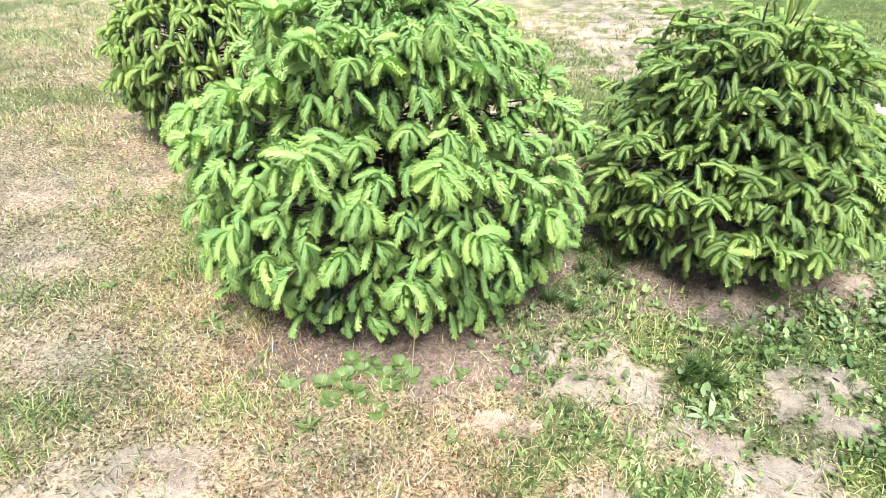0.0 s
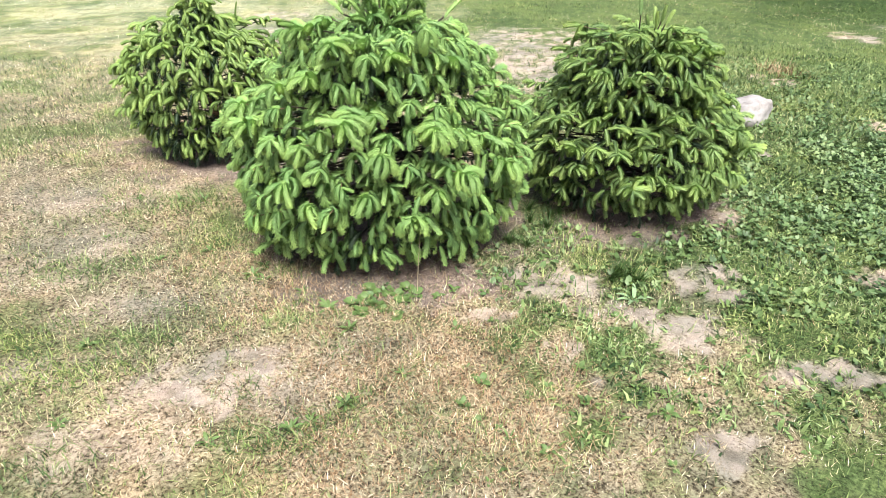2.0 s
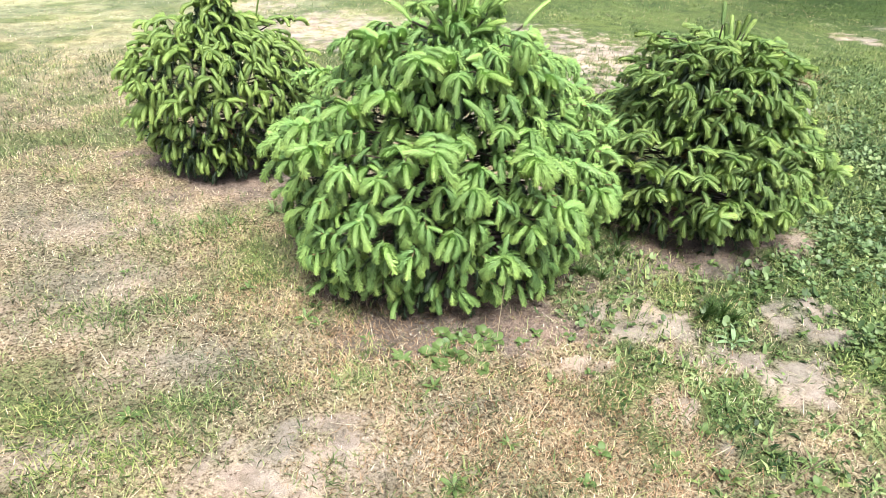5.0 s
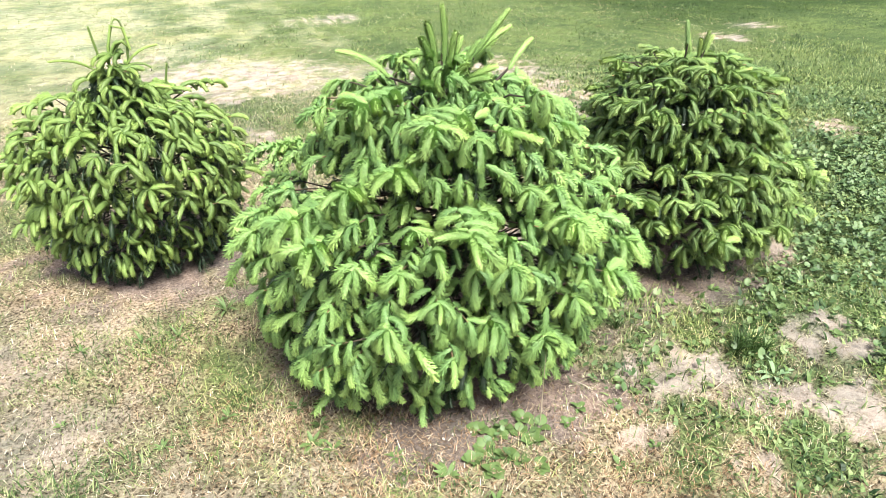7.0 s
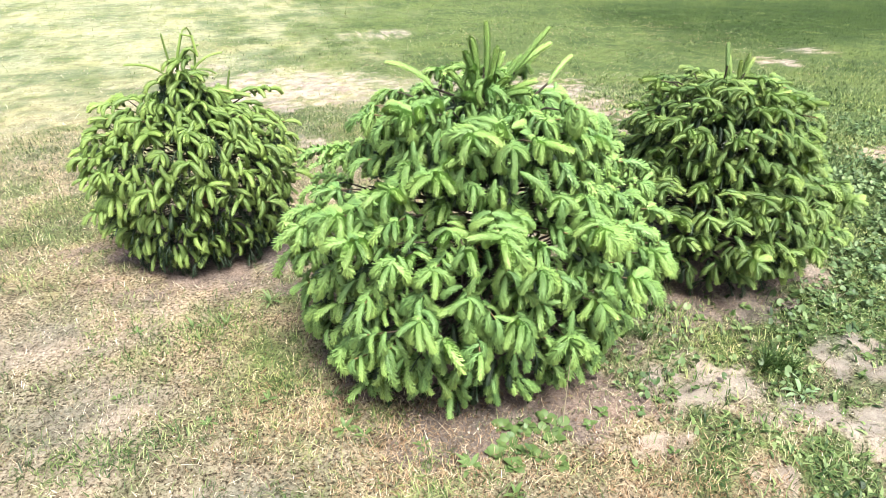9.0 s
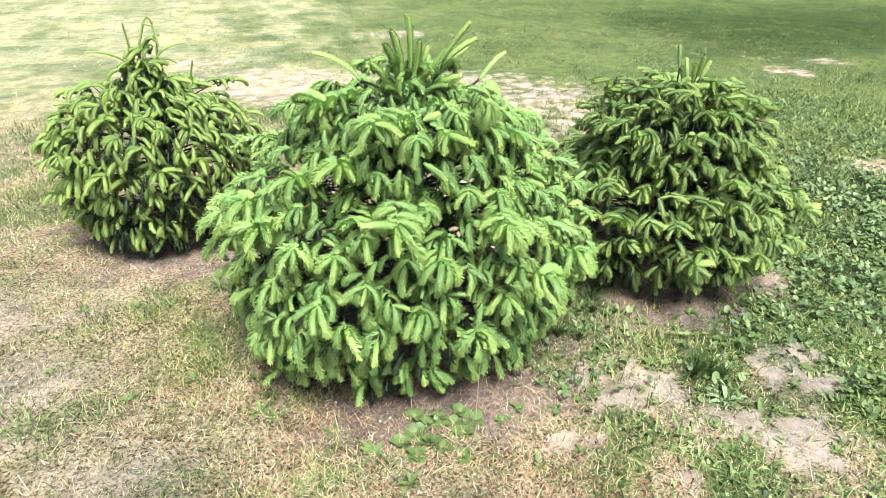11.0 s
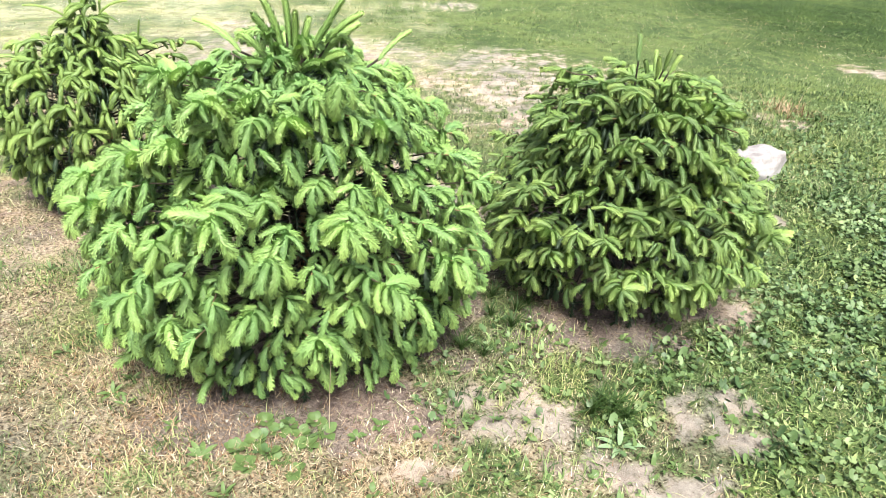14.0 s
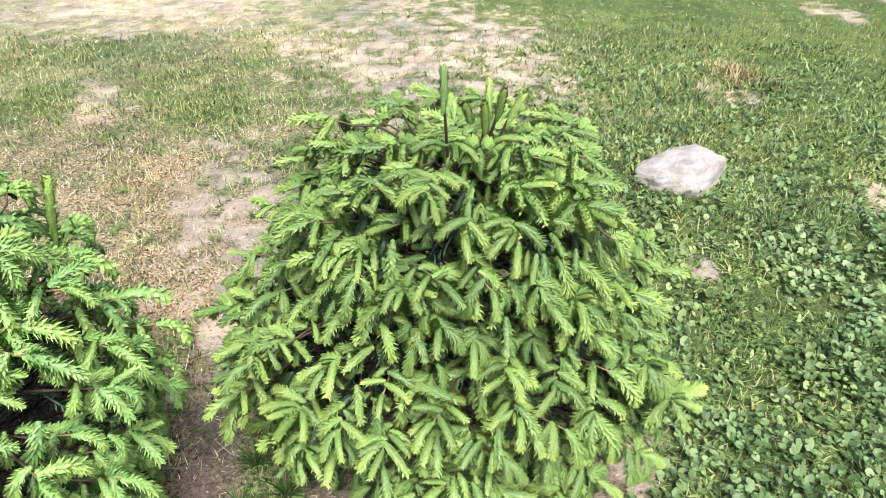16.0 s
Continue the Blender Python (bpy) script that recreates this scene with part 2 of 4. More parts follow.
M_GRASS = blade_material("green_grass", [(0.0, (0.016, 0.034, 0.009)), (0.35, (0.055, 0.100, 0.029)), (0.7, (0.135, 0.195, 0.065)), (1.0, (0.28, 0.315, 0.145))], 0.55, 0.2, (1.12, 1.05, 0.88))
M_LAWN = blade_material("lawn_grass", [(0.0, (0.105, 0.150, 0.042)), (0.4, (0.145, 0.197, 0.060)), (0.75, (0.180, 0.232, 0.080)), (1.0, (0.215, 0.26, 0.10))])
M_DARK_GRASS = blade_material("dark_grass", [(0.0, (0.0119, 0.0306, 0.0068)), (0.5, (0.0323, 0.068, 0.0136)), (1.0, (0.07225, 0.119, 0.0289))])
M_CLOVER = blade_material("clover_leaf", [(0.0, (0.036, 0.070, 0.025)), (0.35, (0.066, 0.116, 0.042)), (0.7, (0.105, 0.170, 0.068)), (1.0, (0.165, 0.235, 0.110))], 0.5, 0.15, (1.12, 1.03, 0.9))
M_LITTER = blade_material("ground_litter", [(0.0, (0.040, 0.028, 0.020)), (0.45, (0.136, 0.092, 0.064)), (0.8, (0.288, 0.232, 0.184)), (1.0, (0.464, 0.416, 0.368))], 0.9, 0.0)
M_WEED = blade_material("weed_leaf", [(0.0, (0.0144, 0.036, 0.0099)), (0.35, (0.058, 0.106, 0.030)), (0.7, (0.140, 0.205, 0.070)), (1.0, (0.25, 0.325, 0.140))], 0.55, 0.18, (1.12, 1.03, 0.88))
M_PALE_WEED = blade_material("pale_weed_leaf", [(0.0, (0.111, 0.187, 0.085)), (0.5, (0.187, 0.281, 0.145)), (1.0, (0.289, 0.383, 0.221))], 0.5, 0.2)

# Old needles set near black to stand for shade inside the crowns.
M_OLD_SHADED = needle_material("old_shaded_needles", (0.012, 0.030, 0.013), (0.035, 0.07, 0.028), (0.05, 0.08, 0.03), True)

# ---- ground ----
SAND = [
    (-0.73, 0.88, 0.25, 0.15), (0.87, 0.93, 0.17, 0.11), (1.14, 1.24, 0.14, 0.14), (0.67, 1.05, 0.16, 0.09), (0.53, 1.30, 0.20, 0.15),
    (0.17, 1.11, 0.09, 0.05), (0.49, 0.71, 0.06, 0.04), (1.23, 0.63, 0.22, 0.09), (1.83, 1.15, 0.09, 0.07), (1.48, 1.75, 0.11, 0.08),
    (1.57, 0.62, 0.14, 0.08), (0.75, 0.40, 0.14, 0.08), (0.38, 1.43, 0.08, 0.05), (0.39, 0.90, 0.06, 0.07), (1.29, 0.69, 0.06, 0.05),
]
SAND_FAR = [
    (1.28, 4.11, 0.24, 0.22), (1.52, 5.06, 0.26, 0.26), (2.05, 5.17, 0.3, 0.25), (1.31, 5.82, 0.22, 0.29), (0.17, 5.89, 0.22, 0.28), (-0.63, 6.31, 0.3, 0.31),
    (1.42, 8.52, 0.45, 0.3), (-1, 7, 0.35, 0.3), (3.22, 2.82, 0.19, 0.14), (3.14, 4.02, 0.17, 0.21), (2.08, 2.5, 0.08, 0.08), (5.04, 5.45, 0.22, 0.24),
    (-0.27, 4.16, 0.16, 0.3), (0.37, 3.35, 0.17, 0.17), (0.49, 2.87, 0.12, 0.2), (5.88, 5.85, 0.3, 0.25), (1.04, 4.66, 0.2, 0.3),
]
SAND_WIDE = [(1.55, 4.8, 0.85, 1.1), (1.3, 4.2, 0.4, 0.45), (-0.4, 5.9, 1.0, 0.7), (0.45, 3.0, 0.25, 0.7)]
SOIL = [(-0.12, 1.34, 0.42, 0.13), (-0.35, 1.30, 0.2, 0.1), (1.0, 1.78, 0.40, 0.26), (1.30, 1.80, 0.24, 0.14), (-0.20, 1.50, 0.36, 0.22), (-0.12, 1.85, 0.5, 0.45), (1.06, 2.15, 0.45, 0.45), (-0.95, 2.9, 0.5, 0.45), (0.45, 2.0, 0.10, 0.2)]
BLEACHED = [(-1.40, 1.86, 0.32, 0.28), (-1.50, 1.65, 0.40, 0.22), (-1.05, 1.35, 0.35, 0.16), (-1.02, 0.62, 0.32, 0.16), (-0.90, 0.76, 0.22, 0.12), (-0.25, 0.98, 0.28, 0.10), (-0.5, 0.8, 0.25, 0.16), (-1.7, 2.3, 0.5, 0.3), (-1.25, 2.35, 0.28, 0.28), (-1.45, 1.0, 0.3, 0.1)]
RUST = [(0.0, 0.74, 0.60, 0.34), (-0.50, 1.34, 0.36, 0.20), (-0.95, 1.6, 0.25, 0.2), (0.36, 2.75, 0.2, 0.5), (0.2, 3.3, 0.2, 0.25)]
GREEN_SPOTS = [
    (0.98, 1.40, 0.26, 0.10), (0.78, 1.22, 0.09, 0.08), (0.62, 1.62, 0.14, 0.15), (0.33, 1.36, 0.20, 0.16), (-0.19, 1.27, 0.13, 0.07),
    (0.55, 0.82, 0.18, 0.10), (-0.87, 1.95, 0.14, 0.22), (-1.12, 2.30, 0.11, 0.10), (0.33, 2.35, 0.12, 0.25), (0.20, 0.95, 0.10, 0.08), (1.38, 1.02, 0.2, 0.2), (-0.8, 2.35, 0.15, 0.15),
    (-0.35, 4.3, 0.7, 0.45), (0.35, 4.05, 0.35, 0.4), (-0.6, 5.0, 0.9, 0.5), (0.45, 3.5, 0.2, 0.25),
]
GREEN_THIN = [(-1.36, 1.58, 0.22, 0.12), (-1.06, 1.15, 0.25, 0.12), (-1.43, 1.11, 0.20, 0.16), (-0.45, 1.1, 0.25, 0.15), (-0.1, 0.65, 0.2, 0.1), (-1.0, 1.75, 0.25, 0.15)]


def blobs(x, y, spots, seed, soft=0.55):
    """How far inside one of the ragged spots each place lies, 0 to 1."""
    wobble = (fbm(x, y, 0.14, seed, 5) - 0.5) * 1.5 + (fbm(x, y, 0.03, seed + 1, 2) - 0.5) * 0.9
    best = np.zeros_like(x)
    for cx, cy, rx, ry in spots:
        d = np.sqrt(((x - cx) / rx) ** 2 + ((y - cy) / ry) ** 2) + wobble
        best = np.maximum(best, smooth(1.0 + soft, 1.0 - soft, d))
    return best


def height(x, y):
    near = smooth(14, 5, np.hypot(x, y - 3))
    return near * ((fbm(x, y, 0.9, 3) - 0.5) * 0.03 + (fbm(x, y, 0.12, 5) - 0.5) * 0.012)


def cover(x, y):
    """Sand, bare soil and green growth at each place, each 0 to 1."""
    sand = np.maximum(blobs(x, y, SAND, 11, 0.55), np.maximum(blobs(x, y, SAND_FAR, 17, 0.8) * 0.85, blobs(x, y, SAND_WIDE, 18, 0.7) * 0.92)) * (0.3 + 0.7 * smooth(0.3, 0.6, fbm(x, y, 0.055, 19)))
    sand = np.clip(np.maximum(sand, 0.52 * blobs(x, y, BLEACHED, 21, 1.0)), 0, 1)
    soil = blobs(x, y, SOIL, 23)
    wide = 1 + np.clip(y - 3.5, 0, 12) * 0.55
    right = smooth(-0.5, 0.5, (x + 0.12 * (np.minimum(y, 5.0) - 1.2) - 1.02 + (fbm(x, y, 0.35, 31) - 0.5) * 1.6) / wide + (fbm(x, y, 1.3, 32) - 0.5) * smooth(3.5, 6.0, y))
    weedy = smooth(0.05, 0.35, x) * smooth(0.35, 0.62, fbm(x, y, 0.13, 33)) * smooth(2.6, 1.8, y)
    lawn = smooth(2.9, 5.2, y + 0.55 * (x - 0.5) + (fbm(x, y, 1.2, 37) - 0.5) * 2.4) * (0.22 + 0.55 * smooth(-4.0, 3.2, x + (fbm(x, y, 1.6, 38) - 0.5) * 4 + (fbm(x, y, 0.4, 36) - 0.5) * 3)) * (0.45 + 0.8 * smooth(0.3, 0.6, fbm(x, y, 0.5, 39)))
    drift = np.maximum(smooth(0.42, 0.66, fbm(x, y, 0.11, 41, 5)) * 0.42, smooth(0.47, 0.66, fbm(x, y, 0.33, 42, 4)) * 0.6 * smooth(0.1, -0.7, x + 0.2 * y))
    green = np.maximum(np.maximum(np.maximum(right, 0.85 * weedy), lawn), np.maximum(np.maximum(0.8 * blobs(x, y, GREEN_SPOTS, 43, 0.9), 0.45 * blobs(x, y, GREEN_THIN, 47, 0.9)), drift))
    return sand, soil * (1 - 0.9 * sand), np.clip(green * (1 - 0.85 * sand) * (1 - 0.75 * soil), 0, 1)


def pale(x, y):
    """Bleached yellowish turf far off on the dry side."""
    return smooth(3.0, 8.0, y - 0.15 * (x + 1) + (fbm(x, y, 1.5, 91) - 0.5) * 2)


def shaded_lawn(x, y):
    """Darker lawn to the right; the far band has shade put into its colour."""
    return smooth(3.2, 6.0, x + (fbm(x, y, 1.2, 93) - 0.5) * 2.5) * (0.3 + 0.7 * smooth(5.6, 7.0, y + (fbm(x, y, 1.5, 95) - 0.5) * 1.2) * smooth(12.0, 8.5, y))


def spread(low, high, step, reach, growth=1.28):
    """Grid lines: even between low and high, then ever wider apart."""
    lines, d = list(np.arange(low, high + 1e-6, step)), step
    left, right = [], []
    a, b = low, high
    while b < reach:
        d *= growth
        a, b = a - d, b + d
        left.append(a)
        right.append(b)
    return np.array(left[::-1] + lines + right)


gx, gy = spread(-3.0, 4.2, 0.036, 900, 1.07), spread(-0.3, 6.0, 0.036, 900, 1.07)
X, Y = np.meshgrid(gx, gy)
fx, fy = X.ravel(), Y.ravel()
sand_v, soil_v, green_v = cover(fx, fy)
nx, ny = len(gx), len(gy)
i = (np.arange(ny - 1)[:, None] * nx + np.arange(nx - 1)[None, :]).ravel()
ground = new("ground", mesh_of("ground", np.stack([fx, fy, height(fx, fy)], 1), np.stack([i, i + 1, i + nx + 1, i + nx], 1), M_GROUND, dict(sand=sand_v, soil=soil_v, green=green_v, pale=pale(fx, fy), shaded_lawn=shaded_lawn(fx, fy)), True))
tagged(ground, "dry lawn with bare sandy patches and green weeds", "ground", kind="structure")


def blades(x, y, length, width, lean, turn, bend, z=None):
    """Places and triangles of grass blades: each a bent strip that ends in a point. lean: degrees from upright."""
    n = len(x)
    base = np.stack([x, y, height(x, y) - 0.001 if z is None else z], 1)
    a, b = np.radians(lean), np.radians(np.clip(lean + bend, 0, 100))
    flat = np.stack([np.cos(turn), np.sin(turn), np.zeros(n)], 1)
    up = np.array([0, 0, 1.0])
    side = np.stack([-np.sin(turn), np.cos(turn), np.zeros(n)], 1) * (width / 2)[:, None]
    mid = base + (flat * np.sin(a)[:, None] + up * np.cos(a)[:, None]) * (length * 0.5)[:, None]
    tip = mid + (flat * np.sin(b)[:, None] + up * np.cos(b)[:, None]) * (length * 0.5)[:, None]
    verts = np.stack([base - side, base + side, mid + side * 0.85, mid - side * 0.85, tip], 1).reshape(-1, 3)
    k = np.arange(n)[:, None] * 5
    tris = np.stack([k + [0, 1, 2], k + [0, 2, 3], k + [3, 2, 4]], 1).reshape(-1, 3)
    return verts, tris


def scatter(x0, x1, y0, y1, per_m2, chance):
    n = int((x1 - x0) * (y1 - y0) * per_m2)
    x, y = rng.uniform(x0, x1, n), rng.uniform(y0, y1, n)
    hidden = np.minimum(np.minimum(np.hypot(x + 0.15, y - 1.8), np.hypot(x - 1.05, y - 2.05)), np.hypot(x + 1.02, y - 2.85)) < 0.3
    rim = np.minimum(np.minimum(x - x0, x1 - x) / 0.7, (y - y0) / 0.3 if y0 < 0.5 else 1.0)
    keep = (rng.random(n) < chance(x, y) * smooth(0.0, 1.0, rim)) & ~hidden
    return x[keep], y[keep]


def field(name, patches, material_, label, category):
    """One growth of blades over several patches of the plan."""
    vs, ts, start = [], [], 0
    for (x0, x1, y0, y1, per_m2), chance, (l0, l1), (w0, w1), (a0, a1), (b0, b1) in patches:
        x, y = scatter(x0, x1, y0, y1, per_m2, chance)
        n = len(x)
        v, t = blades(x, y, rng.uniform(l0, l1, n), rng.uniform(w0, w1, n), rng.uniform(a0, a1, n), rng.uniform(0, 6.283, n), rng.uniform(b0, b1, n))
        vs.append(v)
        ts.append(t + start)
        start += len(v)
    return tagged(new(name, mesh_of(name, np.concatenate(vs), np.concatenate(ts), material_)), label, category, kind="stuff")


def dry_chance(x, y):
    s, e, g = cover(x, y)
    return np.clip((1 - 0.92 * s) * (1 - 0.6 * e) * (1 - 0.65 * g) * (0.45 + 0.9 * fbm(x, y, 0.25, 51)), 0, 1)


def green_chance(x, y):
    s, e, g = cover(x, y)
    return np.clip((0.10 + g * (0.25 + 0.95 * smooth(0.36, 0.6, fbm(x, y, 0.09, 57)))) * (1 - 0.93 * s) * (1 - 0.8 * e), 0, 1)


def olive_chance(x, y):
    s, e, g = cover(x, y)
    return np.clip((1 - 0.96 * s) * (1 - 0.8 * e) * (0.2 + 1.1 * smooth(0.36, 0.62, fbm(x, y, 0.28, 55))), 0, 1)


def weed_chance(x, y):
    s, e, g = cover(x, y)
    return np.clip((0.08 + g) * smooth(0.34, 0.62, fbm(x, y, 0.11, 59)) * (1 - 0.9 * s) * (1 - 0.85 * e), 0, 1)


def shaded_chance(x, y):
    return shaded_lawn(x, y) ** 1.5 * smooth(18, 13, y)


def lawn_chance(x, y):
    return green_chance(x, y) * (1 - 0.8 * shaded_lawn(x, y))


def tuft_chance(x, y):
    """Loose darker tufts over the far lawn."""
    s, e, g = cover(x, y)
    return g * (1 - 0.9 * s) * smooth(0.5, 0.68, fbm(x, y, 0.3, 58))


field("dry_grass", [
    ((-2.9, 2.0, 0.15, 2.6, 7000), dry_chance, (0.008, 0.030), (0.0013, 0.0026), (35, 88), (-40, 30)),
    ((-2.9, 2.6, 0.15, 2.6, 220), dry_chance, (0.035, 0.085), (0.0011, 0.0022), (55, 88), (-10, 12)),
    ((-4.2, 3.4, 2.6, 5.2, 3600), dry_chance, (0.012, 0.036), (0.0018, 0.0036), (45, 84), (-5, 25)),
    ((-8.0, 6.0, 5.2, 13.0, 420), dry_chance, (0.02, 0.04), (0.003, 0.006), (60, 86), (-5, 15)),
    ((-1.5, 6.5, 4.6, 8.5, 900), lambda x, y: dry_chance(x, y) * smooth(0.48, 0.62, fbm(x, y, 0.22, 53)), (0.02, 0.045), (0.003, 0.006), (50, 84), (-5, 20)),
], M_STRAW, "short sun-dried straw-coloured grass lying flat on the ground", "dry grass")
field("rusty_grass", [
    ((-1.3, 0.8, 0.15, 3.6, 30000), lambda x, y: 0.95 * blobs(x, y, RUST, 29, 0.9) * dry_chance(x, y), (0.010, 0.034), (0.0013, 0.0026), (35, 88), (-30, 30)),
], M_RUST, "rusty brown dead grass matted on the ground", "dry grass")
field("olive_grass", [
    ((-2.9, 2.6, 0.15, 2.6, 4300), olive_chance, (0.012, 0.038), (0.0013, 0.0028), (20, 80), (-20, 40)),
    ((-4.0, 4.0, 2.6, 5.2, 1800), olive_chance, (0.02, 0.05), (0.002, 0.004), (20, 75), (-20, 40)),
], M_OLIVE, "thin half-dry olive green grass among straw", "grass")
field("green_grass", [
    ((-2.9, 4.0, 0.15, 2.6, 5200), green_chance, (0.015, 0.055), (0.0016, 0.0036), (10, 70), (5, 55)),
    ((-4.6, 6.2, 2.6, 5.2, 2900), green_chance, (0.025, 0.06), (0.0025, 0.0045), (15, 60), (5, 45)),
    ((-1.5, 8.5, 5.2, 9.0, 1500), tuft_chance, (0.02, 0.05), (0.003, 0.006), (20, 70), (5, 40)),
], M_GRASS, "short patchy green grass growing between dry stalks", "grass")
def clumps(count, x0, x1, y0, y1, seed):
    """Centres and sizes of grass clumps strewn over a stretch of the lawn."""
    r = np.random.default_rng(seed)
    return list(zip(r.uniform(x0, x1, count), r.uniform(y0, y1, count), r.uniform(0.02, 0.09, count), r.uniform(0.015, 0.06, count)))


LEFT_CLUMPS, RIGHT_CLUMPS = clumps(85, -1.9, 0.1, 0.35, 2.7, 3), clumps(55, 0.1, 1.1, 0.5, 1.95, 4)
CLUMPS = [(-1.45, 1.11, 0.16, 0.09), (-1.21, 0.95, 0.15, 0.06), (-1.07, 1.11, 0.12, 0.06), (-1.36, 1.62, 0.16, 0.07), (-0.58, 0.60, 0.14, 0.05), (-0.33, 0.70, 0.05, 0.07), (-0.56, 1.20, 0.07, 0.07), (-1.06, 2.2, 0.14, 0.1), (-0.8, 1.78, 0.1, 0.06)]
field("grass_clumps", [
    ((-2.1, 0.2, 0.2, 2.8, 12000), lambda x, y: 0.75 * blobs(x, y, CLUMPS, 65, 0.8), (0.02, 0.06), (0.0016, 0.0042), (25, 82), (10, 60)),
    ((-2.0, 0.2, 0.3, 2.8, 9000), lambda x, y: blobs(x, y, LEFT_CLUMPS, 67, 0.8) * rng.uniform(0.2, 1.0, len(x)), (0.018, 0.055), (0.0012, 0.0035), (15, 80), (10, 60)),
    ((0.1, 1.1, 0.45, 2.0, 10000), lambda x, y: blobs(x, y, RIGHT_CLUMPS, 69, 0.8) * rng.uniform(0.2, 1.0, len(x)), (0.02, 0.07), (0.0014, 0.0045), (10, 75), (10, 60)),
    ((-1.3, -0.6, 1.75, 2.5, 9000), lambda x, y: 0.5 * blobs(x, y, [(-0.87, 1.98, 0.16, 0.26), (-1.1, 2.25, 0.2, 0.14)], 70, 0.9), (0.02, 0.06), (0.0012, 0.003), (15, 75), (10, 60)),
    ((1.9, 3.6, 2.3, 4.6, 6500), lambda x, y: 0.8 * blobs(x, y, [(2.62, 2.74, 0.22, 0.09), (2.42, 2.80, 0.12, 0.06), (2.2, 3.25, 0.25, 0.08), (2.9, 3.9, 0.2, 0.2), (2.55, 3.6, 0.2, 0.12)], 66, 0.9), (0.03, 0.10), (0.002, 0.005), (8, 60), (10, 60)),
    ((-0.6, 0.9, 2.7, 5.0, 5000), lambda x, y: 0.5 * blobs(x, y, [(0.03, 3.06, 0.05, 0.05), (0.14, 2.95, 0.07, 0.05), (0.0, 3.3, 0.06, 0.04), (0.45, 3.6, 0.12, 0.12), (0.3, 4.1, 0.2, 0.15), (-0.3, 4.0, 0.3, 0.2), (0.62, 3.85, 0.15, 0.15), (-0.1, 4.5, 0.3, 0.15)], 64, 0.9), (0.02, 0.07), (0.002, 0.005), (15, 75), (10, 60)),
    ((0.1, 1.2, 1.2, 1.9, 11000), lambda x, y: 0.7 * blobs(x, y, [(0.58, 1.66, 0.13, 0.10), (0.76, 1.49, 0.13, 0.05), (0.50, 1.52, 0.10, 0.05), (0.92, 1.45, 0.13, 0.05), (0.30, 1.34, 0.17, 0.09), (1.05, 1.10, 0.14, 0.06)], 68, 0.8), (0.02, 0.075), (0.0018, 0.0042), (8, 65), (10, 60)),
], M_GRASS, "uneven clumps of darker green grass in the dry lawn", "grass clumps")
field("weed_leaves", [
    ((0.0, 2.8, 0.3, 2.6, 4600), weed_chance, (0.014, 0.05), (0.004, 0.015), (20, 78), (10, 60)),
    ((1.4, 4.8, 2.6, 4.8, 2200), weed_chance, (0.02, 0.055), (0.006, 0.016), (20, 75), (10, 60)),
    ((-2.4, 0.0, 0.3, 2.8, 450), weed_chance, (0.012, 0.035), (0.003, 0.007), (20, 78), (10, 60)),
], M_WEED, "scattered small pointed leaves of low green weeds", "weeds")
field("lawn_grass", [
    ((-6.5, 9.0, 5.2, 9.0, 700), lawn_chance, (0.015, 0.035), (0.003, 0.006), (25, 75), (5, 30)),
    ((-12.0, 18.0, 9.0, 18.0, 200), lawn_chance, (0.02, 0.045), (0.006, 0.012), (25, 70), (5, 30)),
], M_LAWN, "pale green mown lawn in the distance", "lawn")
field("dark_grass", [
    ((2.0, 15.0, 4.5, 17.0, 520), shaded_chance, (0.02, 0.045), (0.004, 0.009), (25, 70), (10, 40)),
], M_DARK_GRASS, "short grass coloured dark green for a shaded band of lawn", "lush grass")


field("tall_grass", [
    ((-6.6, -4.4, 11.4, 13.4, 700), lambda x, y: smooth(1.1, 0.3, np.hypot((x + 5.4) / 1.0, (y - 12.4) / 0.9)), (0.12, 0.5), (0.010, 0.022), (3, 35), (5, 50)),
], M_LAWN, "tall clump of fresh green grass at the far edge", "tall grass")


field("dead_weeds", [
    ((2.9, 3.7, 3.7, 4.6, 3500), lambda x, y: smooth(0.34, 0.1, np.hypot(x - 3.36, (y - 4.2) / 0.8)), (0.05, 0.17), (0.003, 0.007), (10, 60), (5, 50)),
], M_RUST, "red-brown withered weeds beside a bare spot", "dead weeds")


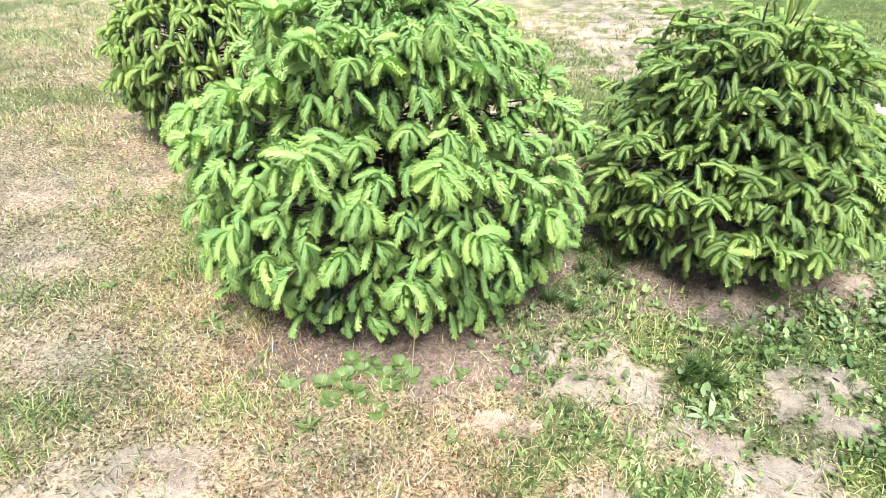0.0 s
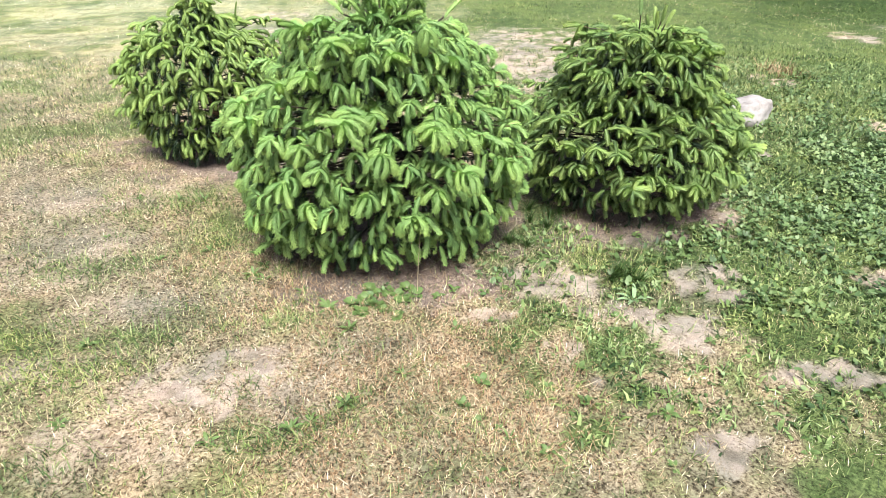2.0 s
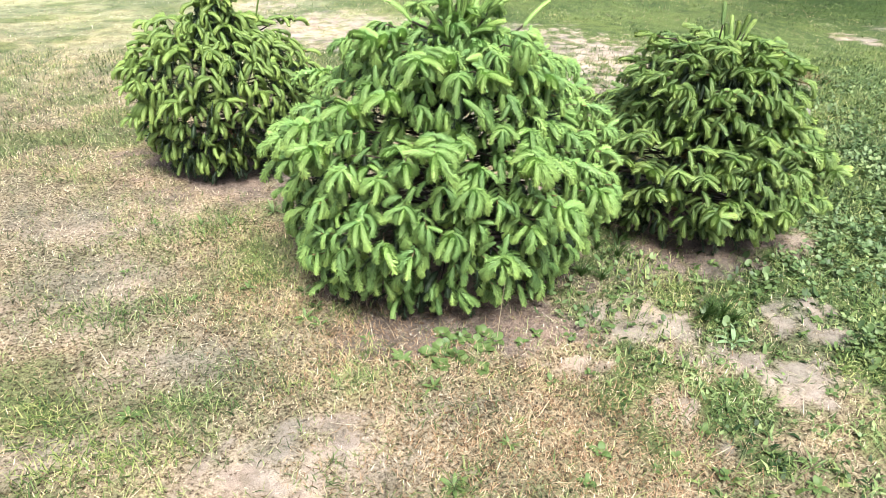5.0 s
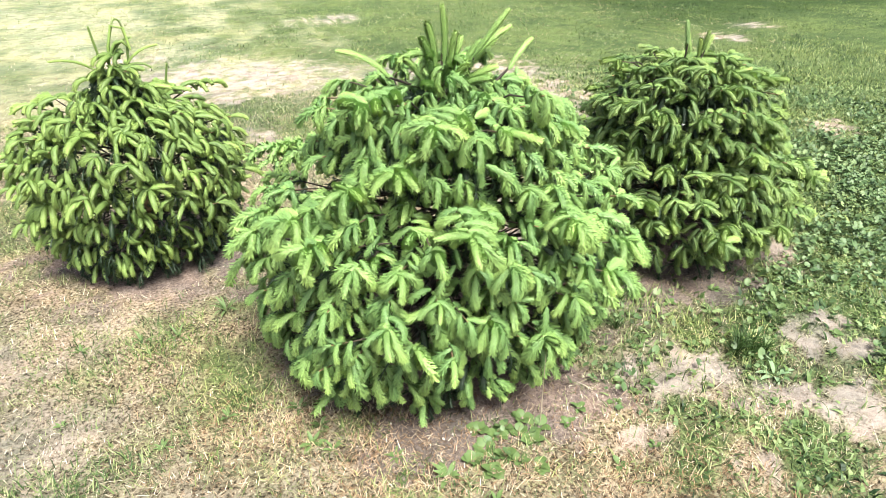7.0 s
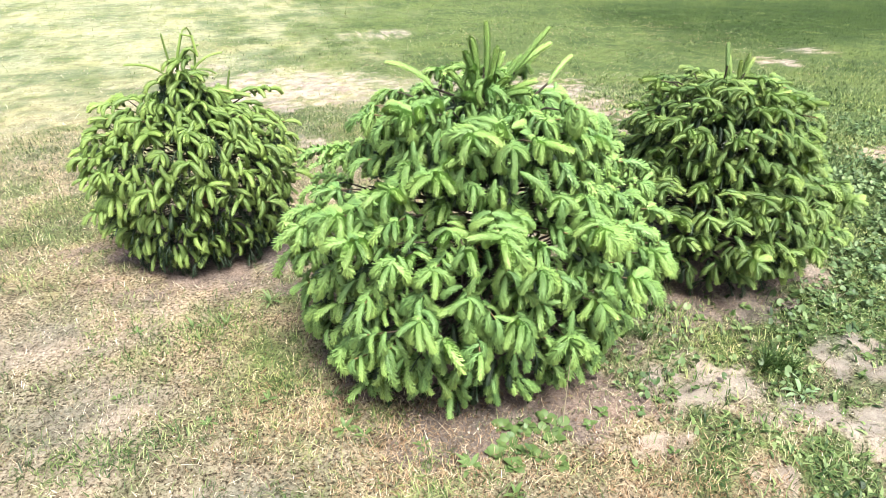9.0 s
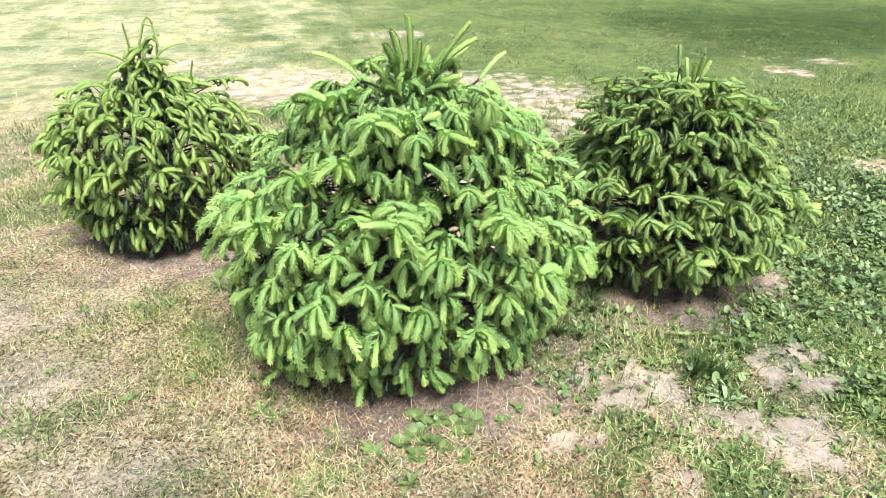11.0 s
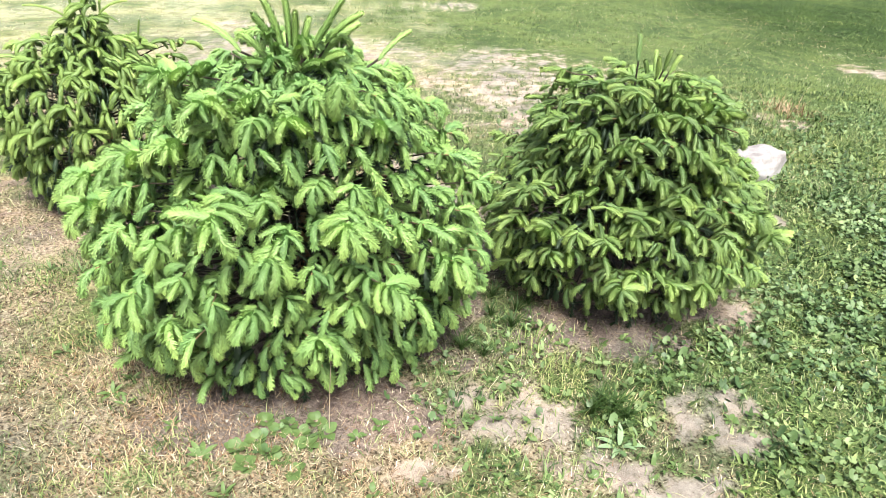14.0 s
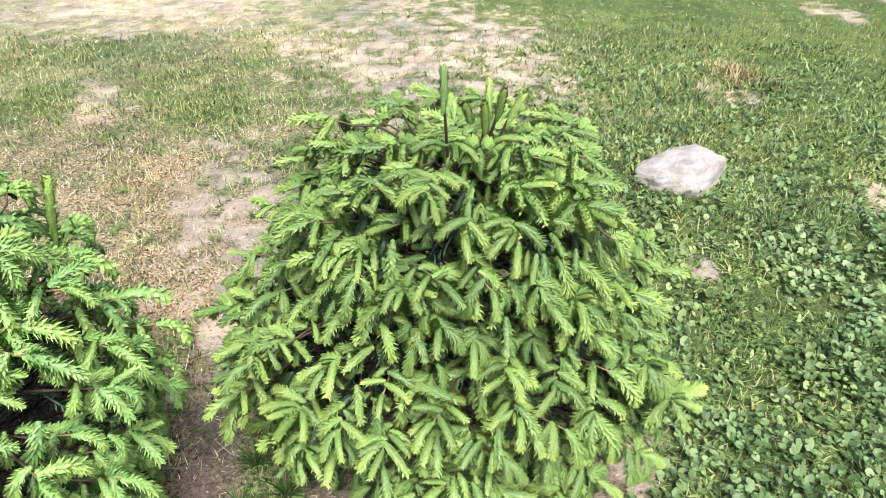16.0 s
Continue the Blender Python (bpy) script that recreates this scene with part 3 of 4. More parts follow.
def round_leaves(name, area, per_m2, chance, material_, size, lift, label, category):
    """Low round leaves, each a small cupped disc with a notch, on its stalk's height."""
    x, y = scatter(*area, per_m2, chance)
    n = len(x)
    r, z = rng.uniform(size[0], size[1], n), height(x, y) + rng.uniform(lift[0], lift[1], n)
    turn, tilt, way = rng.uniform(0, 6.283, n), np.radians(rng.uniform(0, 55, n)), rng.uniform(0, 6.283, n)
    angle = np.radians([20, 65, 120, 180, 240, 295, 340])
    reach = np.array([0.95, 1.05, 1.0, 0.92, 1.0, 1.05, 0.95])
    lx = np.concatenate([[0.15], np.cos(angle) * reach])
    ly = np.concatenate([[0.0], np.sin(angle) * reach])
    lz = np.concatenate([[-0.18], np.full(7, 0.05)])
    u = lx[None] * np.cos(turn)[:, None] - ly[None] * np.sin(turn)[:, None]
    v = lx[None] * np.sin(turn)[:, None] + ly[None] * np.cos(turn)[:, None]
    slope = np.tan(tilt)[:, None] * (u * np.cos(way)[:, None] + v * np.sin(way)[:, None])
    px, py = x[:, None] + u * r[:, None], y[:, None] + v * r[:, None]
    pz = z[:, None] + (lz[None] + slope) * r[:, None]
    k = np.arange(n)[:, None] * 8
    tris = np.stack([k + [0, q, q + 1] for q in range(1, 7)], 1).reshape(-1, 3)
    return tagged(new(name, mesh_of(name, np.stack([px, py, pz], 2).reshape(-1, 3), tris, material_)), label, category, kind="stuff")


def clover_chance(x, y):
    s, e, g = cover(x, y)
    bed = smooth(0.9, 1.6, x + (fbm(x, y, 0.4, 71) - 0.5) * 1.4) * (0.25 + 0.75 * smooth(3.4, 2.2, y)) * smooth(5.5, 3.5, y) * smooth(4.6, 3.2, x) * smooth(0.15, 0.9, y)
    thick = smooth(0.44, 0.56, fbm(x, y, 0.2, 73))
    return np.clip(np.maximum(bed * (0.12 + 0.95 * thick), 0.3 * blobs(x, y, GREEN_SPOTS[:5], 43)) * (1 - 0.9 * s) * (1 - 0.8 * e), 0, 1)


round_leaves("clover", (-0.5, 4.6, 0.15, 4.4), 4400, clover_chance, M_CLOVER, (0.005, 0.0145), (0.004, 0.055), "low bed of round green clover and creeping weed leaves", "clover")


def crumbs():
    """Bits of soil, bark and stone strewn over the bare ground."""
    def chance(x, y):
        s, e, g = cover(x, y)
        return np.clip(0.12 + 0.6 * s + 0.9 * e, 0, 1) * smooth(0.35, 0.6, fbm(x, y, 0.1, 81))
    x, y = scatter(-2.2, 2.6, 0.1, 3.2, 4500, chance)
    n = len(x)
    r = 0.0012 + 0.0045 * rng.random(n) ** 3
    base = np.stack([x, y, height(x, y) + r * 0.2], 1)
    shape = rng.normal(0, 1, (n, 5, 3)) * [1, 1, 0.6]
    shape /= np.linalg.norm(shape, axis=2)[:, :, None]
    verts = (base[:, None] + shape * r[:, None, None]).reshape(-1, 3)
    k = np.arange(n)[:, None] * 5
    tris = np.stack([k + f for f in ([0, 1, 2], [0, 2, 3], [0, 3, 1], [4, 2, 1], [4, 3, 2], [4, 1, 3])], 1).reshape(-1, 3)
    tagged(new("ground_litter", mesh_of("ground_litter", verts, tris, M_LITTER)), "small clods, bark bits and grit on bare ground", "litter", kind="stuff")


crumbs()


# ---- spruces ----
def shoot(length, radius, droop, needles, seed, thick, core=0.4, spread_=58, hook=0, blunt=0.75, path=None, dorsal=0.6):
    """A shoot along +Y that droops towards -Z: its needles round a heart of packed needles. hook: degrees of a sharp bend past the middle."""
    r = np.random.default_rng(seed)
    steps = 24
    s = np.linspace(0, 1, steps + 1)
    bend = np.radians(droop) * s ** 0.9 + np.radians(hook) * smooth(0.5, 0.68, s)
    axis = np.zeros((steps + 1, 3))
    for k in range(steps):
        axis[k + 1] = axis[k] + np.array([0, np.cos(bend[k]), -np.sin(bend[k])]) * length / steps
    if path is not None:
        knots = np.array(path, float)
        run = np.concatenate([[0], np.cumsum(np.hypot(*np.diff(knots, axis=0).T))])
        for c in (1, 2):
            axis[:, c] = np.interp(s * run[-1], run, knots[:, c - 1])
            axis[1:-1, c] = (axis[:-2, c] + 2 * axis[1:-1, c] + axis[2:, c]) / 4
        bend = -np.unwrap(np.arctan2(np.gradient(axis[:, 2]), np.gradient(axis[:, 1])))
    axis[:, 0] = 0.03 * length * np.sin(s * 3 + seed)
    ends = int(needles * 0.14)
    at = np.concatenate([(np.arange(needles - ends) + r.random(needles - ends)) / (needles - ends), np.ones(ends)])
    at = np.clip(at, 0.02, 1)
    p = np.stack([np.interp(at, s, axis[:, c]) for c in range(3)], 1)
    b = np.interp(at, s, bend)
    zero = np.zeros(needles)
    tangent = np.stack([zero, np.cos(b), -np.sin(b)], 1)
    normal = np.stack([zero, np.sin(b), np.cos(b)], 1)
    across = np.array([1.0, 0, 0])
    phi = (np.arange(needles) * 2.39996 + r.normal(0, 0.25, needles)) % (2 * np.pi) - np.pi
    phi = np.sign(phi) * np.minimum(np.abs(phi), np.radians(118) + 0.2 * np.abs(phi))
    alpha = np.radians(spread_ - 8 * at ** 4 + r.normal(0, 4.5, needles))
    alpha[-ends:] = np.radians(spread_) * np.sqrt(r.random(ends))
    long = radius * 1.1 * r.uniform(0.9, 1.04, needles) * (0.62 + 0.38 * np.sin(np.clip(at * 6, 0, np.pi / 2)))
    long *= 1 - 0.3 * np.clip((at - 0.8) / 0.2, 0, 1)
    long[-ends:] *= 0.6
    p[-ends:] -= tangent[-ends:] * radius * 0.1
    out = normal * np.cos(phi)[:, None] + across * np.sin(phi)[:, None]
    way = tangent * np.cos(alpha)[:, None] + out * np.sin(alpha)[:, None]
    u = np.cross(way, out)
    u /= np.linalg.norm(u, axis=1)[:, None] + 1e-9
    v = np.cross(u, way)
    twist = r.normal(0, 0.35, needles)[:, None]
    u = u * np.cos(twist) + v * np.sin(twist)
    w = radius * 0.072 * thick
    mid = p + way * (long * 0.6)[:, None]
    verts = np.stack([mid + u * w, p + way * long[:, None], mid - u * w, p + u * w * 0.3], 1).reshape(-1, 3)
    k = np.arange(needles)[:, None] * 4
    tris = np.concatenate([k + [0, 1, 2], k + [0, 2, 3]])
    round_ = 0.5 * out + dorsal * normal + 0.15 * v + tangent * (0.25 * at[:, None] ** 3 + 0.75 * (0.6 - dorsal)) + r.normal(0, 0.13, (needles, 3))
    round_ = np.repeat(round_ / np.linalg.norm(round_, axis=1)[:, None], 4, axis=0)
    along = np.repeat(at, 4)
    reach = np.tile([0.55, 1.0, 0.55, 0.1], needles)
    heart = core * radius * np.array([0.55, 1.0, 1.05, 1.0, blunt])
    sv, sq = tube(axis[::6], np.maximum(heart, 0.0014), 6)
    st = np.concatenate([sq[:, [0, 1, 2]], sq[:, [0, 2, 3]]]) + len(verts)
    sn = sv - np.repeat(axis[::6], 6, axis=0)
    sn /= np.linalg.norm(sn, axis=1)[:, None]
    sn = sn + 0.6 * dorsal * np.repeat(np.stack([0 * s, np.sin(bend), np.cos(bend)], 1)[::6], 6, axis=0)
    sn /= np.linalg.norm(sn, axis=1)[:, None]
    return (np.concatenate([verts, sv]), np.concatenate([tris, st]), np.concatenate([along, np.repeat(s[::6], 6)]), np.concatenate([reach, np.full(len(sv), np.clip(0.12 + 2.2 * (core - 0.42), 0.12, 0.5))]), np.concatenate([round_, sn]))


def aim(place, way, scale, roll=0.0):
    """The pose of a shoot that starts at place and grows along way, its back upwards."""
    y = Vector(way).normalized()
    z = Vector((0, 0, 1)) - y * y.z
    if z.length < 0.05:
        z = Vector((math.cos(roll * 9), math.sin(roll * 9), 0)) - y * (y.x * math.cos(roll * 9) + y.y * math.sin(roll * 9))
    z.normalize()
    x = y.cross(z)
    m = Matrix((x, y, z)).transposed().to_4x4()
    m = m @ pose(0, 0, 0, 0, math.degrees(roll), 0) @ Matrix.Diagonal((scale, scale, scale, 1))
    m.translation = place
    return m


class Spruce:
    """A low, wide young spruce: trunk, arching branches, and sprays of drooping shoots along tiers of its outline."""

    def __init__(self, x, y, tall, tiers, keys, spacing, length, radius, needles, core, spread_, droops, colours, seed, up, label):
        self.r = np.random.default_rng(seed)
        self.root = tagged(new("spruce"), label, "spruce tree", "young spruces on the lawn")
        self.root.location = (x, y, 0)
        self.x, self.y, self.tall, self.seed, self.up = x, y, tall, seed, Vector((0, 0, up))
        self.length = length
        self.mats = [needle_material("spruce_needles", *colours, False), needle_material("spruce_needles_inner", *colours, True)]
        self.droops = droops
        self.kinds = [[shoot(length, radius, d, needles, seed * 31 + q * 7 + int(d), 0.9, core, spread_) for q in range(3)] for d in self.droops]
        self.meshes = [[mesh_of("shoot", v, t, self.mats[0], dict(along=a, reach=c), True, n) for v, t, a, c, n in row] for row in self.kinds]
        self.plain = [[shoot(length, radius, d, int(needles * 0.38), seed * 41 + q * 3 + int(d), 1.7, core, spread_) for q in range(3)] for d in self.droops]
        self.dense = [[shoot(length, radius * 1.1, d, 36, seed * 43 + q * 3 + int(d), 1.7, 0.13) for q in range(2)] for d in self.droops]
        self.thin = [[shoot(length, radius, d, int(needles * 0.14), seed * 37 + q * 5 + int(d), 2.9, core, spread_) for q in range(2)] for d in self.droops]
        self.rest, self.old, self.sprays, self.back = [], [], [], 0
        points = [(0, 0, -0.03), (0.004, 0.003, tall * 0.35), (-0.004, 0.004, tall * 0.65), (0, 0, tall * 0.84)]
        v, q = tube(points, [0.028, 0.022, 0.014, 0.006], 8)
        part("trunk", mesh_of("trunk", v, q, M_BARK, None, True), self.root, "rough brown trunk")
        self.tiers = tiers
        self.taken = []
        for kx, ky, kz, tier in keys:
            p = np.array([kx - x, ky - y, kz])
            c = tiers[tier]["at"]
            self.taken.append(p)
            self.sprays.append((p, math.atan2(p[1] - c[1], p[0] - c[0]), float(np.clip((tiers[tier]["line"][0][1] + 0.03 - kz) / 0.6, 0, 1)), tiers[tier], True))
        for tier in tiers:
            self.tier(tier, spacing)
        for tier in tiers:
            self.inner(tier)

    def surface(self, tier, count):
        """Random places on the surface of a tier's outline, turned about its middle; the side towards -y may be flatter."""
        line = np.array(tier["line"])
        step = np.hypot(*np.diff(line, axis=0).T)
        weight = step * (line[:-1, 0] + line[1:, 0] + 0.05)
        k = self.r.choice(len(step), count, p=weight / weight.sum())
        f = self.r.random(count)
        rz = line[k] + (line[k + 1] - line[k]) * f[:, None]
        run = (np.concatenate([[0], np.cumsum(step)])[k] + f * step[k]) / step.sum()
        a = self.r.uniform(0, 2 * np.pi, count)
        return rz[:, 0] - tier.get("front", 0.0) * np.clip(-np.sin(a), 0, 1) ** 2, rz[:, 1], a, run

    def tier(self, tier, spacing):
        lobes = self.r.uniform(0, 6.283, 3)
        for r, z, a, u in zip(*self.surface(tier, 2600)):
            swell = 0.04 * math.sin(4 * a + lobes[0]) + 0.04 * math.sin(9 * a + lobes[1]) + self.r.normal(0, 0.04)
            r = r * (1 + (swell if u < 0.65 else min(swell, 0.0))) - 0.55 * self.length
            z = z + 0.015 * math.sin(3 * a + lobes[2]) + (0.5 * u - 0.1) * self.length
            layer = tier.get("layer", 0.095)
            z = max(0.115, round(z / layer) * layer + 0.02 * math.sin(5 * a + lobes[2]) + self.r.normal(0, 0.02))
            p = np.array([max(r, 0.02) * math.cos(a) + tier["at"][0], max(r, 0.02) * math.sin(a) + tier["at"][1], z])
            apart = spacing * (0.9 if u < 0.75 else 0.8) * (1.3 if p[1] > 0.15 and z < 0.75 * self.tall else 1.0)
            if all(((p - q) ** 2).sum() > apart ** 2 for q in self.taken):
                self.taken.append(p)
                self.sprays.append((p, a, u, tier, False))

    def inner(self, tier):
        """Older growth behind the outer sprays, coloured dark for shade, sparser at the back."""
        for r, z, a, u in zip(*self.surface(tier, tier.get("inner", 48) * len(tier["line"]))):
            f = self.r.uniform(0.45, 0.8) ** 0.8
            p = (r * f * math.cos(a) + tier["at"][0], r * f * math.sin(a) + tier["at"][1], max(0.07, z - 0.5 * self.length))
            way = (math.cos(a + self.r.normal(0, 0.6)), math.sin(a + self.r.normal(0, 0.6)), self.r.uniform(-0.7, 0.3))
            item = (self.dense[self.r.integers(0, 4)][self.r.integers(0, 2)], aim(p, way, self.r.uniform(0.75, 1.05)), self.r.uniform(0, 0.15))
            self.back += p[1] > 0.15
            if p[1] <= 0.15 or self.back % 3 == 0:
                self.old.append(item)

    def branch(self, p, forward):
        """The bare wood from the trunk to the middle of a spray."""
        start = np.array([0, 0, float(np.clip(p[2] * 0.82 + 0.02, 0.06, self.tall * 0.78)) - 0.03])
        end = np.array(p)
        mid = end - forward * min(0.2, 0.6 * float(np.hypot(end[0], end[1]))) - np.array([0, 0, 0.015])
        s = np.linspace(0, 1, 7)[:, None]
        line = start * (1 - s) ** 2 + mid * 2 * s * (1 - s) + end * s ** 2
        line[1:-1] += self.r.normal(0, 0.004, (5, 3))
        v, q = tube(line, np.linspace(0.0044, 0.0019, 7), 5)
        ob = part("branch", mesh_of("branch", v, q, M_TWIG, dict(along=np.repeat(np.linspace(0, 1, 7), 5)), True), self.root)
        return ob

    def shoots(self, p, a, u, tier, key):
        """Starts, directions, sizes and bends of the shoots of one spray: a whorl at the branch's end and pairs further back."""
        e, side = np.array([math.cos(a), math.sin(a), 0]), np.array([-math.sin(a), math.cos(a), 0])
        lift = tier["lift"][0] + (tier["lift"][1] - tier["lift"][0]) * u + self.r.normal(0, 0.12)
        turn, big = self.r.normal(0, 0.2 if key else 0.4), self.r.uniform(1.02, 1.2) if key else self.r.uniform(0.8, 1.12)
        forward = e * math.cos(turn) + side * math.sin(turn)
        across = np.cross(forward, [0, 0, 1])
        nodes = [(self.r.normal(0, 8), 0.0, 1.05, 0.0)]
        whorl = (-72, -38, 36, 74) if key else (-62, -30, 30, 62)
        for deg in whorl:
            if self.r.random() < (0.95 if key else tier.get("whorl", 0.45)):
                nodes.append((deg + self.r.normal(0, 14), self.r.uniform(0.0, 0.012 if key else 0.035), 0.95, -0.05))
        if self.r.random() < (0.5 if key else 0.15):
            nodes.append((self.r.uniform(-40, 40), 0.01, 0.55, 0.75))
        for k in range(4 if key else int(self.r.integers(1, 5))):
            for sign in (-1, 1):
                if self.r.random() < 0.9:
                    nodes.append((sign * self.r.uniform(52, 88), (k + 0.75 + 0.2 * sign + self.r.normal(0, 0.08)) * self.length * 0.42, (0.98, 0.92, 0.84, 0.76)[k], -0.12))
        result = []
        for deg, back, size, rise in nodes:
            g = math.radians(deg)
            way = forward * math.cos(g) + across * math.sin(g) + np.array([0, 0, lift + rise + self.r.normal(0, 0.2)])
            bend = tier["droop"][0] + (tier["droop"][1] - tier["droop"][0]) * u + self.r.normal(0, 0.8) + 0.3 * (abs(deg) > 45)
            kind = 0 if rise > 0.5 else int(np.clip(round(bend), 0, 3))
            start = np.array(p) - forward * back + np.array([0, 0, 0.12 * back])
            result.append((start, way, size * self.r.uniform(0.68, 1.15) * big, kind))
        return forward, result

    def grow(self, nearest):
        """Branches and shoots; the sprays on the side that the lawn path passes carry single shoots, the rest are joined."""
        facing = sorted(self.sprays, key=lambda s: s[0][1] - 0.55 * s[0][2] - 0.3 * s[4])
        left = nearest
        for p, a, u, tier, key in facing:
            forward, made = self.shoots(p, a, u, tier, key)
            branch = self.branch(p, forward)
            for start, way, size, kind in made:
                m = aim(start, way, size, self.r.normal(0, 0.3))
                q = int(self.r.integers(0, 3))
                if left > 0:
                    part("shoot", self.meshes[kind][q], branch, m=m)
                    left -= 1
                elif p[1] > 0.06 and p[2] < 0.75 * self.tall:
                    self.rest.append((self.thin[kind][q % 2], m, self.r.random()))
                else:
                    self.rest.append((self.plain[kind][q], m, self.r.random()))
        for tier in self.tiers:
            for r, z, a, u in zip(*self.surface(tier, tier.get("hanging", 180))):
                if math.sin(a) > 0.3 or r < 0.15:
                    continue
                r -= self.length * self.r.uniform(0.45, 0.85)
                p = (r * math.cos(a) + tier["at"][0], r * math.sin(a) + tier["at"][1], max(0.1, z + 0.3 * self.length))
                b = a + self.r.normal(0, 0.9)
                way = (math.cos(b), math.sin(b), self.r.uniform(-0.9, 0.3) - 0.5 * u)
                self.rest.append((self.plain[int(self.r.integers(0, 3))][int(self.r.integers(0, 3))], aim(p, way, self.r.uniform(0.65, 1.05), self.r.normal(0, 0.4)), self.r.random() * 0.5))
            # Recessed shoots: lower tone, most of them in the needles darkened for shade.
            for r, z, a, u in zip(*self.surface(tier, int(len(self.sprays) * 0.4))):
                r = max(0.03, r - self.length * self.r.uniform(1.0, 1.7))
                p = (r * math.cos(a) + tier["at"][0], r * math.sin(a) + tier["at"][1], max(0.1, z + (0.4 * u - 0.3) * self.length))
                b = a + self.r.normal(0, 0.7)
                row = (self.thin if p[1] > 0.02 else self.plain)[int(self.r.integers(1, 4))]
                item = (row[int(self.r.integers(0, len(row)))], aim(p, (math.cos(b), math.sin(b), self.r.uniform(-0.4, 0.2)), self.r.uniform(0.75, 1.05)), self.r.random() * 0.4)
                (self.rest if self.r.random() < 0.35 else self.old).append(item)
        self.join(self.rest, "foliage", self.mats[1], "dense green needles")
        self.join(self.old, "old_growth", M_OLD_SHADED, "old inner needles darkened for the shade inside the crown")

    def top(self, items):
        """Shoots of the crown, each from its start to its tip: bend in degrees, half width, angle of the needles, sharp bend."""
        for k, (start, tip, bend, wide, angle, hook) in enumerate(items):
            a, b = Vector(start) + self.up, Vector(tip) + self.up
            chord = b - a
            half = radians(bend) / 2
            length = chord.length * (half / math.sin(half) if bend > 1 else 1)
            flat = Vector((chord.x, chord.y, 0.0))
            rise = math.atan2(chord.z, flat.length) + half
            flat = flat.normalized() if flat.length > 1e-4 else Vector((1, 0, 0))
            way = flat * math.cos(rise) + Vector((0, 0, math.sin(rise)))
            v, t, al, re, nn = shoot(length, wide, bend, int(150 + 2600 * length), self.seed * 7 + k + int(abs(b.x) * 9000), 1.0, 0.42, angle, hook, 0.9, None, 0.6 if bend > 30 else 0.25)
            m = aim(a, way, 1.0)
            if rise > math.pi / 2 - 0.02:
                x = Vector((0, 0, 1)).cross(flat) * -1
                m = Matrix((x, way, x.cross(way))).transposed().to_4x4()
                m.translation = a
            part("leader_shoot", mesh_of("leader_shoot", v, t, self.mats[0], dict(along=0.45 + 0.55 * al, reach=re), True, nn), self.root, "upright crown shoot", m)

    def arch(self, start, path, wide, angle, turn=0):
        """A crown shoot along a line in an upright plane."""
        length = sum(math.dist(p, q) for p, q in zip(path, path[1:]))
        v, t, al, re, nn = shoot(length, wide, 0, int(160 + 2000 * length), self.seed * 9 + len(path), 1.0, 0.6, angle, 0, 0.75, path, 0.0)
        m = pose(0, 0, 0, 0, 0, turn - 90)
        m.translation = Vector(start) + self.up
        part("leader_shoot", mesh_of("leader_shoot", v, t, self.mats[0], dict(along=al, reach=re), True, nn), self.root, "looped thin leader shoot", m)

    def join(self, items, name, material_, label):
        vs, ts, al, re, to, ns, start = [], [], [], [], [], [], 0
        for (v, t, a, c, n), m, tone in items:
            m = np.array(m)
            vs.append(v @ m[:3, :3].T + m[:3, 3])
            ns.append(n @ m[:3, :3].T)
            ts.append(t + start)
            al.append(a), re.append(c), to.append(np.full(len(v), tone))
            start += len(v)
        ns = np.concatenate(ns)
        ns /= np.linalg.norm(ns, axis=1)[:, None]
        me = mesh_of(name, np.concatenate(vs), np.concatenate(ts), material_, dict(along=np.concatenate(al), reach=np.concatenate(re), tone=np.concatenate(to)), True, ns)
        tagged(part(name, me, self.root, label), kind="stuff")


GREENS_MIDDLE = ((0.115, 0.250, 0.086), (0.325, 0.510, 0.140), (0.56, 0.71, 0.20))
GREENS_RIGHT = ((0.080, 0.158, 0.053), (0.252, 0.380, 0.100), (0.49, 0.59, 0.16))
GREENS_LEFT = ((0.095, 0.168, 0.046), (0.295, 0.43, 0.108), (0.51, 0.63, 0.17))

